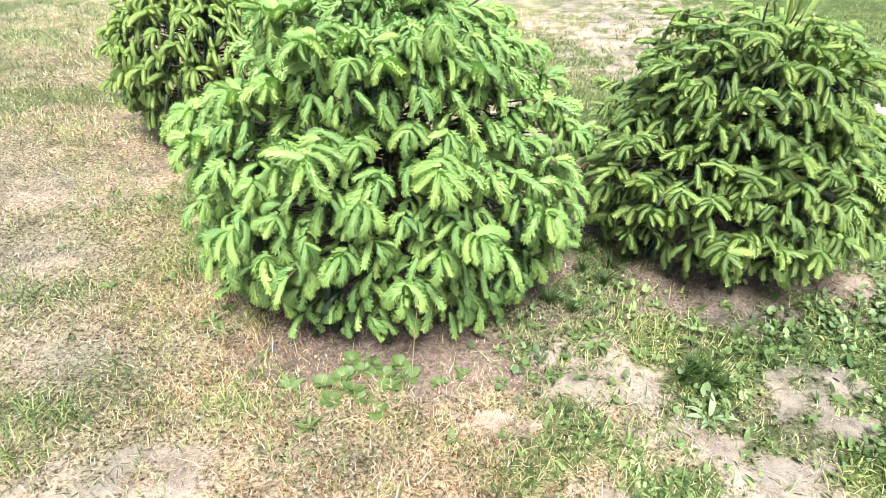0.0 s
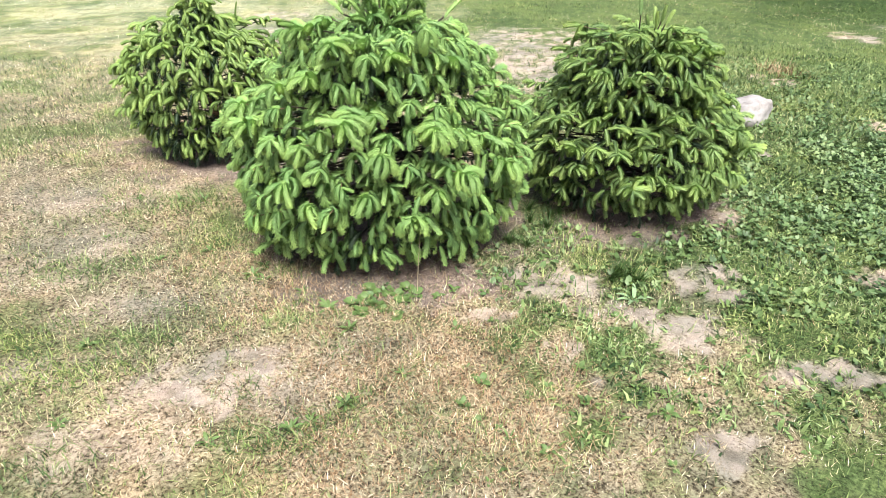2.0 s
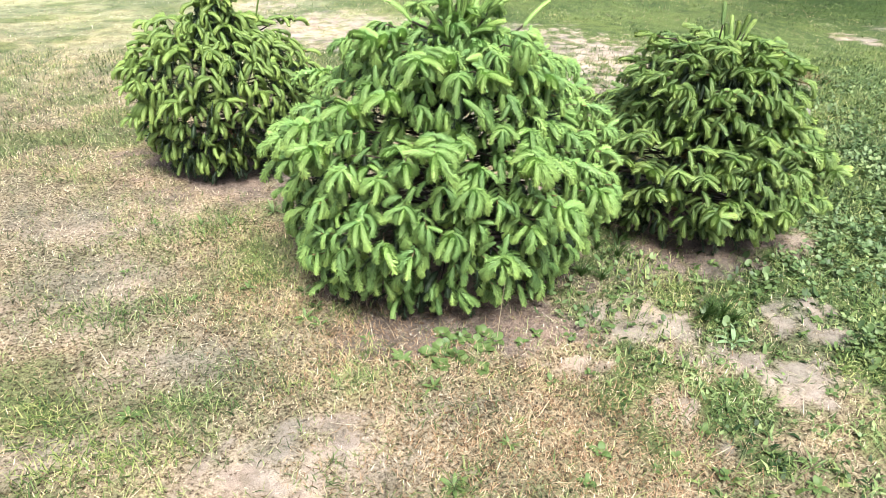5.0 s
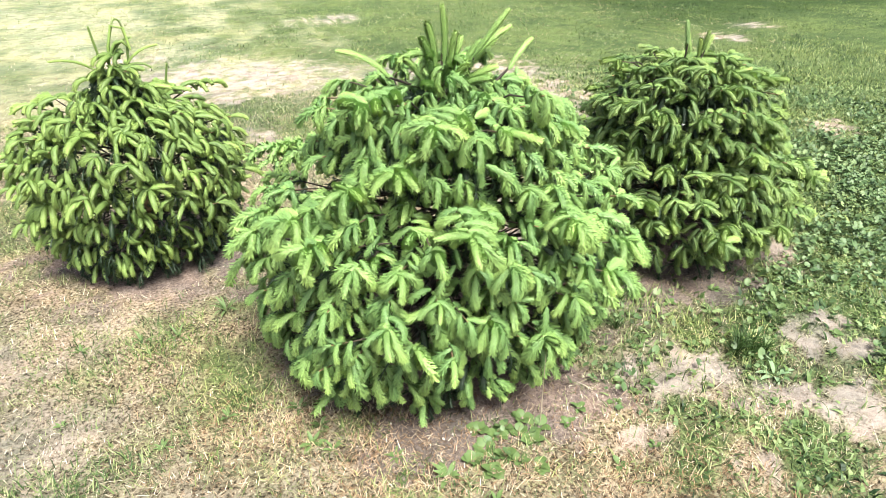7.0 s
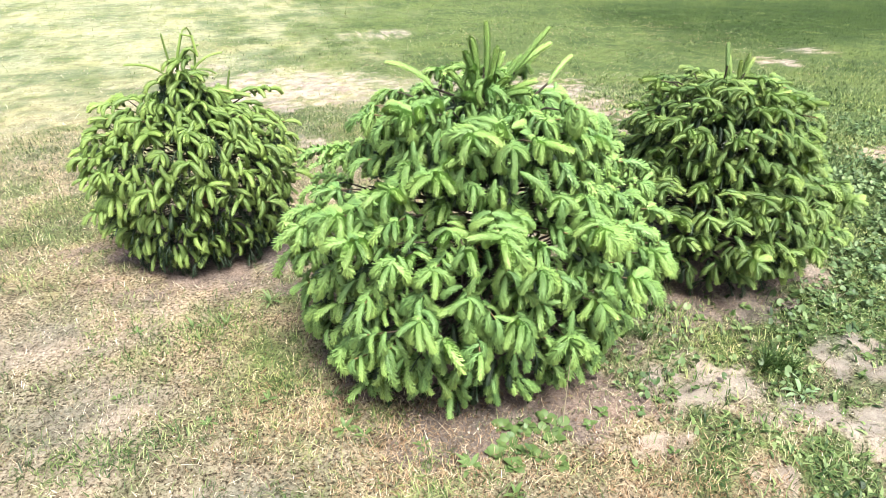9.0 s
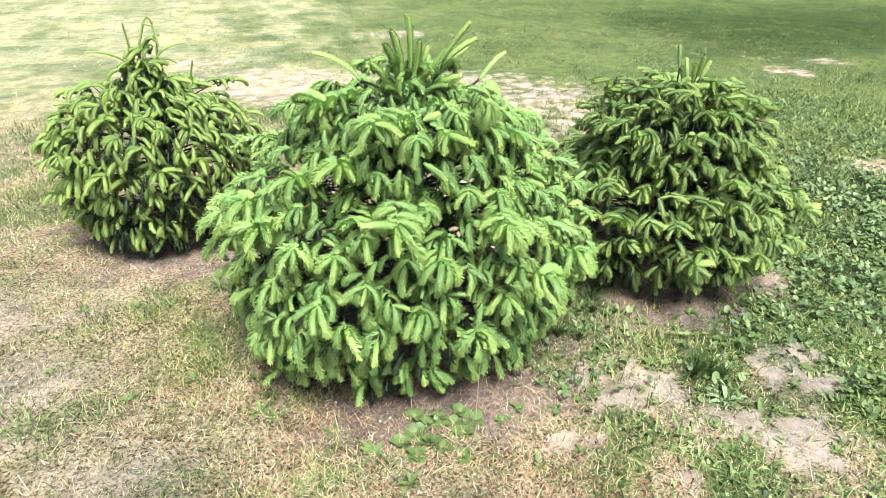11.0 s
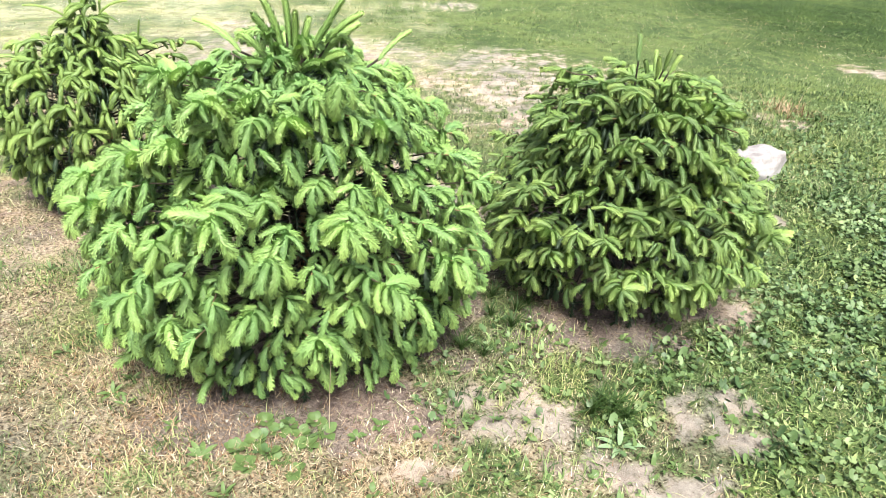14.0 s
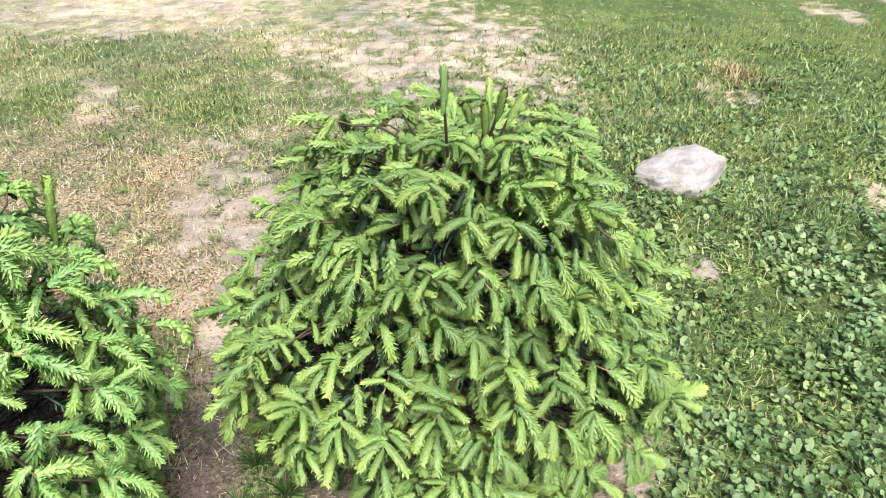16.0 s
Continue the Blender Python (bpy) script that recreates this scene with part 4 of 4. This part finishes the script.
middle = Spruce(-0.14, 1.81, 1.05, [
    dict(at=(-0.03, -0.02), front=0.08, line=[(0.42, 0.63), (0.47, 0.65), (0.53, 0.625), (0.585, 0.56), (0.61, 0.45), (0.605, 0.31), (0.575, 0.18), (0.52, 0.06)], lift=(0.2, -0.35), droop=(1.7, 2.1)),
    dict(at=(-0.01, -0.01), line=[(0.04, 0.905), (0.11, 0.90), (0.19, 0.885), (0.30, 0.86), (0.38, 0.825), (0.42, 0.775), (0.405, 0.735)], lift=(0.3, -0.2), droop=(1.3, 2.1)),
], [
    (-0.302, 1.298, 0.678, 0), (0.002, 1.307, 0.646, 0), (0.108, 1.248, 0.500, 0), (-0.185, 1.300, 0.557, 0), (-0.081, 1.270, 0.319, 0), (-0.522, 1.307, 0.466, 0), (-0.460, 1.379, 0.572, 0), (-0.644, 1.502, 0.618, 0),
    (-0.672, 1.583, 0.667, 0), (0.302, 1.418, 0.470, 0), (-0.328, 1.457, 0.895, 1), (-0.129, 1.440, 0.862, 1), (-0.446, 1.657, 0.911, 1), (-0.414, 1.496, 0.783, 1), (0.267, 1.775, 0.801, 1), (0.10, 1.53, 0.82, 1), (-0.37, 1.35, 0.46, 0), (-0.33, 1.33, 0.34, 0), (-0.24, 1.29, 0.41, 0), (-0.53, 1.53, 0.74, 1), (0.02, 1.29, 0.42, 0),
], 0.092, 0.078, 0.0205, 380, 0.43, 54, (30, 62, 92, 120), GREENS_MIDDLE, 1, 0.033, "wide young spruce with long drooping light green needles in tiers")
middle.top([
    ((0.0, -0.01, 0.93), (-0.008, -0.025, 1.085), 3, 0.0195, 40, 0), ((0.012, -0.015, 0.915), (0.024, -0.04, 1.015), 5, 0.020, 42, 0), ((-0.02, -0.01, 0.91), (-0.060, -0.03, 1.045), 25, 0.021, 44, 0), ((-0.04, -0.02, 0.90), (-0.085, -0.05, 1.01), 35, 0.021, 46, 0),
    ((0.03, 0.0, 0.90), (0.055, -0.01, 0.995), 6, 0.020, 42, 0), ((0.08, -0.045, 0.95), (0.160, -0.09, 1.075), 4, 0.0175, 40, 0), ((0.05, 0.0, 0.89), (0.105, -0.03, 0.985), 12, 0.020, 44, 0), ((0.10, -0.01, 0.935), (0.20, -0.03, 1.02), 25, 0.018, 44, 0),
    ((0.01, -0.04, 0.87), (0.03, -0.09, 0.935), 30, 0.019, 46, 0), ((0.03, -0.05, 0.86), (0.09, -0.13, 0.905), 45, 0.020, 50, 0), ((-0.04, -0.05, 0.86), (-0.11, -0.12, 0.905), 45, 0.020, 50, 0), ((0.07, -0.01, 0.86), (0.15, -0.05, 0.915), 40, 0.020, 50, 0), ((0.0, 0.05, 0.87), (-0.03, 0.11, 0.945), 30, 0.019, 46, 0), ((0.05, 0.05, 0.87), (0.09, 0.10, 0.945), 30, 0.019, 46, 0), ((-0.015, -0.05, 0.88), (-0.03, -0.11, 0.945), 25, 0.019, 46, 0), ((-0.06, -0.01, 0.88), (-0.12, -0.02, 0.955), 25, 0.019, 46, 0),
])
middle.top([
    ((0.08, 0.02, 0.89), (0.19, 0.03, 0.98), 20, 0.022, 52, 0), ((0.25, 0.05, 0.875), (0.345, 0.07, 0.955), 28, 0.0155, 46, 0), ((0.375, 0.245, 0.58), (0.392, 0.262, 0.725), 8, 0.020, 52, 0), ((-0.165, -0.37, 0.66), (-0.165, -0.385, 0.70), 6, 0.017, 50, 0), ((-0.31, -0.29, 0.64), (-0.335, -0.30, 0.675), 10, 0.016, 50, 0), ((-0.14, 0.06, 0.89), (-0.27, 0.12, 0.965), 50, 0.016, 48, 0),
])
for way in ([(0, 0, 0.80), (-0.003, -0.005, 0.88), (-0.005, -0.012, 0.96)], [(0.1, 0.03, 0.76), (0.2, 0.045, 0.84), (0.26, 0.05, 0.885)], [(0, 0, 0.82), (0.03, -0.015, 0.88), (0.07, -0.03, 0.925)], [(0, 0, 0.8), (-0.06, 0.03, 0.86), (-0.15, 0.062, 0.893)]):
    v, q = tube(way, [0.006, 0.005, 0.0035], 6)
    part("stem", mesh_of("stem", v, q, M_TWIG, dict(along=np.repeat([0.3, 0.6, 0.8], 6)), True), middle.root, "bare upright stem", Matrix.Translation(middle.up))
middle.grow(300)

right = Spruce(1.06, 2.13, 0.88, [
    dict(at=(-0.01, -0.08), line=[(0.09, 0.71), (0.19, 0.745), (0.29, 0.73), (0.365, 0.66), (0.395, 0.58), (0.38, 0.52)], lift=(0.2, 0.05), droop=(0.5, 1.6)),
    dict(at=(-0.01, -0.10), front=0.07, line=[(0.30, 0.51), (0.40, 0.52), (0.48, 0.475), (0.535, 0.385), (0.545, 0.28), (0.50, 0.15), (0.42, 0.06)], lift=(0.25, -0.15), droop=(0.8, 1.9)),
], [
    (0.890, 1.773, 0.658, 0), (1.186, 1.863, 0.721, 0), (0.766, 1.999, 0.664, 0), (1.133, 1.996, 0.800, 0), (1.216, 1.737, 0.612, 0), (1.250, 1.748, 0.536, 0), (1.008, 2.197, 0.734, 0),
    (0.936, 1.654, 0.400, 1), (1.114, 1.675, 0.395, 1), (0.677, 1.761, 0.370, 1), (0.651, 1.986, 0.428, 1), (0.877, 1.555, 0.259, 1), (1.39, 1.70, 0.45, 1), (1.44, 1.66, 0.38, 1), (1.37, 1.61, 0.28, 1),
], 0.086, 0.070, 0.0195, 320, 0.43, 54, (20, 45, 75, 105), GREENS_RIGHT, 2, 0.025, "low rounded young spruce with dense dark green drooping shoots")
right.top([
    ((-0.058, -0.11, 0.855), (-0.062, -0.09, 0.935), 3, 0.0175, 40, 0), ((0.06, -0.075, 0.815), (0.068, -0.085, 0.885), 4, 0.0175, 40, 0), ((0.035, -0.08, 0.79), (0.028, -0.09, 0.86), 5, 0.0175, 40, 0),
    ((0.09, -0.06, 0.80), (0.12, -0.06, 0.86), 10, 0.017, 40, 0), ((0.02, -0.045, 0.78), (0.0, -0.05, 0.84), 10, 0.017, 40, 0), ((0.06, -0.01, 0.78), (0.07, 0.02, 0.86), 10, 0.017, 40, 0),
    ((-0.055, -0.12, 0.79), (-0.12, -0.13, 0.79), 80, 0.015, 50, 0), ((-0.05, -0.12, 0.79), (0.0, -0.17, 0.78), 80, 0.015, 50, 0), ((0.06, -0.05, 0.75), (0.13, -0.08, 0.77), 60, 0.015, 50, 0),
])
for way in ([(0, 0, 0.55), (-0.03, -0.07, 0.68), (-0.058, -0.11, 0.865)], [(0, 0, 0.55), (0.04, -0.03, 0.66), (0.06, -0.075, 0.825)], [(0.02, -0.02, 0.6), (0.03, -0.06, 0.7), (0.035, -0.08, 0.80)], [(0.03, -0.02, 0.6), (0.06, -0.04, 0.7), (0.09, -0.06, 0.81)], [(0.02, -0.02, 0.6), (0.02, -0.03, 0.7), (0.02, -0.045, 0.79)]):
    v, q = tube(way, [0.0055, 0.004, 0.003], 6)
    part("stem", mesh_of("stem", v, q, M_TWIG, dict(along=np.repeat([0.3, 0.6, 0.8], 6)), True), right.root, "bare upright stem", Matrix.Translation(right.up))
right.grow(300)

left = Spruce(-1.02, 2.85, 0.94, [
    dict(at=(0.0, 0.0), front=0.02, line=[(0.03, 0.83), (0.09, 0.79), (0.15, 0.73), (0.22, 0.67)], lift=(0.6, 0.2), droop=(0.8, 1.8), whorl=0.5, hanging=120, inner=60, layer=0.04),
    dict(at=(-0.01, 0.0), front=0.07, line=[(0.22, 0.68), (0.33, 0.65), (0.41, 0.59), (0.445, 0.50), (0.445, 0.37), (0.41, 0.22), (0.32, 0.07)], lift=(0.4, -0.1), droop=(0.9, 1.8), whorl=0.35, hanging=420, inner=110, layer=0.07),
], [(-1.173, 2.605, 0.645, 1), (-1.125, 2.568, 0.404, 1), (-1.032, 2.594, 0.638, 1), (-0.991, 2.512, 0.446, 1), (-1.351, 2.671, 0.386, 1)], 0.097, 0.080, 0.0190, 240, 0.51, 50, (40, 75, 105, 130), GREENS_LEFT, 3, 0.06, "rounded young spruce with a narrow top and stubby yellow-green shoots")
left.top([
    ((-0.035, -0.02, 0.74), (-0.045, -0.03, 0.915), 3, 0.0105, 36, 0), ((0.05, 0.0, 0.72), (0.065, 0.0, 0.84), 4, 0.0105, 36, 0),
    ((-0.06, -0.02, 0.76), (-0.195, -0.07, 0.815), 50, 0.0105, 42, 0), ((0.05, 0.0, 0.77), (0.165, 0.006, 0.83), 55, 0.0105, 42, 0), ((0.01, 0.0, 0.80), (0.08, 0.0, 0.865), 70, 0.010, 40, 0),
    ((0.03, -0.03, 0.75), (0.13, -0.05, 0.76), 100, 0.010, 45, 0), ((-0.03, -0.04, 0.75), (-0.09, -0.10, 0.75), 100, 0.011, 45, 0), ((0.0, -0.04, 0.76), (0.03, -0.13, 0.74), 100, 0.012, 45, 0), ((0.17, 0.05, 0.66), (0.19, 0.05, 0.745), 5, 0.010, 36, 0),
])
left.arch((-0.012, -0.01, 0.76), [(0, 0), (0.005, 0.05), (0.02, 0.11), (0.038, 0.155), (0.052, 0.178), (0.066, 0.172), (0.074, 0.145), (0.08, 0.10), (0.084, 0.065)], 0.0105, 36)
left.arch((0.0, 0.0, 0.80), [(0, 0), (0.012, 0.03), (0.03, 0.055), (0.052, 0.055), (0.068, 0.035)], 0.0105, 38, -10)
left.grow(300)


# ---- stone ----
def pale_stone():
    """A flat-topped boulder with worn facets."""
    r = random.Random(5)
    cuts = [(Vector((0, 0, 1)), 0.72), (Vector((0.25, -0.1, 1)).normalized(), 0.75), (Vector((-0.9, -0.5, 0.25)).normalized(), 0.85), (Vector((0.8, -0.7, 0.15)).normalized(), 0.82)]
    cuts += [(Vector((r.uniform(-1, 1), r.uniform(-1, 1), r.uniform(-0.6, 0.8))).normalized(), r.uniform(0.8, 1.0)) for _ in range(14)]
    bm = bmesh.new()
    bmesh.ops.create_icosphere(bm, subdivisions=5, radius=1.0)
    for v in bm.verts:
        d = v.co.normalized()
        reach = sorted(dist / max(0.08, d.dot(n)) for n, dist in cuts)
        q = d * min(1.05, 0.75 * reach[0] + 0.25 * min(reach[1], reach[0] + 0.15))
        q *= 1 + noise.fractal(d * 3 + Vector((3.1, 0.4, 1.7)), 0.9, 2.0, 5) * 0.05
        v.co = Vector((q.x * 0.195, q.y * 0.12, max(-0.03, (q.z * 0.140 + 0.06) * (0.85 + 0.5 * q.x))))
    me = bpy.data.meshes.new("stone")
    bm.to_mesh(me)
    bm.free()
    me.materials.append(M_ROCK)
    for poly in me.polygons:
        poly.use_smooth = True
    ob = tagged(new("stone", me), "whitish flat-topped field stone lying in the grass", "stone")
    ob.matrix_basis = pose(2.31, 3.08, 0.0, 0, 0, -17)


pale_stone()


# ---- weeds ----
def leaf_mesh(name, length, width, rise, curl, material_, fold=0.25):
    """A leaf along +Y: pointed oval, folded along its rib, rising and curling over."""
    s = np.linspace(0, 1, 8)
    half = width / 2 * np.sin(np.pi * np.clip(s, 0, 1) ** 0.8) ** 0.8
    half[0] = width * 0.08
    ang = np.radians(rise) - np.radians(curl) * s
    y = np.concatenate([[0], np.cumsum(np.cos(ang[:-1]))]) * length / 7
    z = np.concatenate([[0], np.cumsum(np.sin(ang[:-1]))]) * length / 7
    verts = np.concatenate([np.stack([-half, y, z + half * fold], 1), np.stack([half * 0, y, z], 1), np.stack([half, y, z + half * fold], 1)])
    quads = [(c * 8 + k, (c + 1) * 8 + k, (c + 1) * 8 + k + 1, c * 8 + k + 1) for c in range(2) for k in range(7)]
    return mesh_of(name, verts, np.array(quads), material_, None, True)


LEAVES = {
    "rosette": leaf_mesh("leaf", 0.075, 0.022, 38, 50, M_WEED),
    "broad": leaf_mesh("leaf", 0.045, 0.026, 45, 70, M_WEED),
    "round": leaf_mesh("leaf", 0.036, 0.032, 30, 45, M_WEED, 0.15),
    "pale": leaf_mesh("leaf", 0.085, 0.021, 52, 55, M_PALE_WEED),
    "long": leaf_mesh("leaf", 0.10, 0.011, 58, 75, M_WEED),
    "blade": leaf_mesh("leaf", 0.10, 0.0042, 78, 75, M_DARK_GRASS),
}


def weed(kind, x, y, count, size, label, group=""):
    root = tagged(new("weed"), label, "weed", group)
    root.matrix_basis = pose(x, y, float(height(np.array([x]), np.array([y]))[0]) - 0.002, 0, 0, float(rng.uniform(0, 360)))
    for k in range(count):
        turn = k * 137.5 + rng.uniform(-15, 15)
        s = size * rng.uniform(0.7, 1.1)
        m = pose(0, 0, 0.003 * k / count, rng.uniform(-22, 24), rng.uniform(-14, 14), turn + rng.uniform(-25, 25)) @ pose(0, 0.004, 0) @ Matrix.Diagonal((s, s, s, 1))
        part("leaf", LEAVES[kind], root, m=m)


weed("pale", 0.76, 1.15, 6, 0.85, "pale green star-shaped weed with pointed leaves on sand")
for x, y in [(-0.34, 0.71), (-0.50, 0.63), (-0.905, 1.72), (-0.66, 1.56), (-0.50, 1.35), (-0.70, 1.50), (-0.40, 1.22), (-1.2, 1.1)]:
    weed("rosette", x, y, 9, rng.uniform(0.4, 0.7), "small green weed rosette in dry grass", "rosettes in the dry grass")
for x, y in [(0.04, 3.05), (0.02, 3.02), (0.15, 2.95), (0.12, 2.98), (0.0, 3.30), (0.46, 3.64), (0.48, 3.32), (0.52, 3.05), (0.97, 1.63), (1.03, 1.40), (1.10, 1.42), (0.97, 1.44), (0.63, 1.70), (0.50, 1.50), (0.55, 1.62), (0.74, 1.62), (0.42, 0.78), (0.92, 0.86), (1.23, 1.37), (0.70, 0.92), (0.36, 1.30), (0.27, 1.34), (0.20, 1.27)]:
    weed("broad", x, y, 7, rng.uniform(0.4, 0.75), "bright green broad-leaved weed on bare dry soil", "broad-leaved weeds")
for x, y in [(-0.26, 1.27), (-0.20, 1.30), (-0.14, 1.28), (-0.22, 1.22), (-0.12, 1.24), (-0.28, 1.18)]:
    weed("round", x, y, 9, rng.uniform(0.75, 1.05), "low round-leaved green weed before the spruce", "creeping weeds before the spruce")
for x, y in [(0.60, 3.56), (0.62, 3.40), (0.50, 3.60), (-0.82, 2.30), (-1.12, 2.22), (-1.0, 2.2), (0.43, 2.55), (1.5, 5.45), (0.38, 2.9), (0.52, 3.05), (0.30, 3.3), (0.47, 2.3), (0.1, 3.6), (0.75, 3.8), (2.75, 4.3), (2.9, 4.45)]:
    weed("long", x, y, 10, rng.uniform(0.45, 0.8), "upright green long-leaved weed in thin grass", "long-leaved weeds")
for x, y in [(0.77, 1.26), (0.72, 1.28), (0.82, 1.25), (0.76, 1.31), (0.80, 1.29), (0.45, 1.58), (0.38, 1.62), (0.55, 1.92), (0.62, 1.82), (0.58, 1.72), (0.52, 1.80), (0.68, 1.86), (2.62, 2.72), (2.75, 2.8), (2.5, 2.66), (3.4, 4.0)]:
    weed("blade", x, y, 34, rng.uniform(0.7, 1.1), "tuft of long narrow dark green grass blades", "grass tufts")


def sown(count, x0, x1, y0, y1, apart):
    """Random places in a stretch of the lawn, clear of one another, of bare sand and of the spruces."""
    got = []
    while len(got) < count:
        x, y = rng.uniform(x0, x1), rng.uniform(y0, y1)
        s, e, g = cover(np.array([x]), np.array([y]))
        if s[0] < 0.5 and all(math.dist((x, y), q) > apart for q in got) and math.dist((x, y), (-0.17, 1.75)) > 0.5 and math.dist((x, y), (1.06, 2.05)) > 0.45 and math.dist((x, y), (-0.95, 2.75)) > 0.4:
            got.append((x, y))
    return got


for x, y in sown(60, 0.0, 1.5, 0.3, 1.7, 0.07):
    weed("broad", x, y, int(rng.integers(4, 9)), rng.uniform(0.3, 0.8), "bright green broad-leaved weed on bare sandy soil", "broad-leaved weeds")
for x, y in sown(16, 0.1, 1.6, 0.3, 2.0, 0.12):
    weed("long", x, y, 8, rng.uniform(0.4, 0.6), "upright green long-leaved weed in thin grass", "long-leaved weeds")
for x, y in sown(14, -1.7, 0.0, 0.4, 2.4, 0.2):
    weed("rosette", x, y, int(rng.integers(5, 10)), rng.uniform(0.3, 0.55), "small green weed rosette in dry grass", "rosettes in the dry grass")
for x, y in sown(26, 1.3, 3.0, 0.9, 3.2, 0.16):
    weed("broad", x, y, 6, rng.uniform(0.6, 1.0), "broad green weed leaves standing in clover", "weeds in the clover")
for x, y in [(-0.17, 1.32), (-0.24, 1.34), (-0.10, 1.33), (-0.19, 1.19), (-0.07, 1.28), (-0.31, 1.24), (-0.15, 1.15)]:
    weed("round", x, y, 9, rng.uniform(0.75, 1.05), "low round-leaved green weed before the spruce", "creeping weeds before the spruce")


def stalk(x, y, tall, lean, turn):
    s = np.linspace(0, 1, 8)
    line = np.stack([np.sin(radians(lean)) * tall * s ** 1.5 * math.cos(turn), np.sin(radians(lean)) * tall * s ** 1.5 * math.sin(turn), tall * s], 1)
    v, q = tube(line, np.linspace(0.0016, 0.0009, 8), 5)
    ob = tagged(new("dry_stalk", mesh_of("dry_stalk", v, q, M_STRAW, None, True)), "thin dry upright grass stalk before the spruce", "grass stalk", "dry stalks")
    ob.location = (x, y, -0.003)


stalk(-0.06, 1.29, 0.27, 6, 1.0)
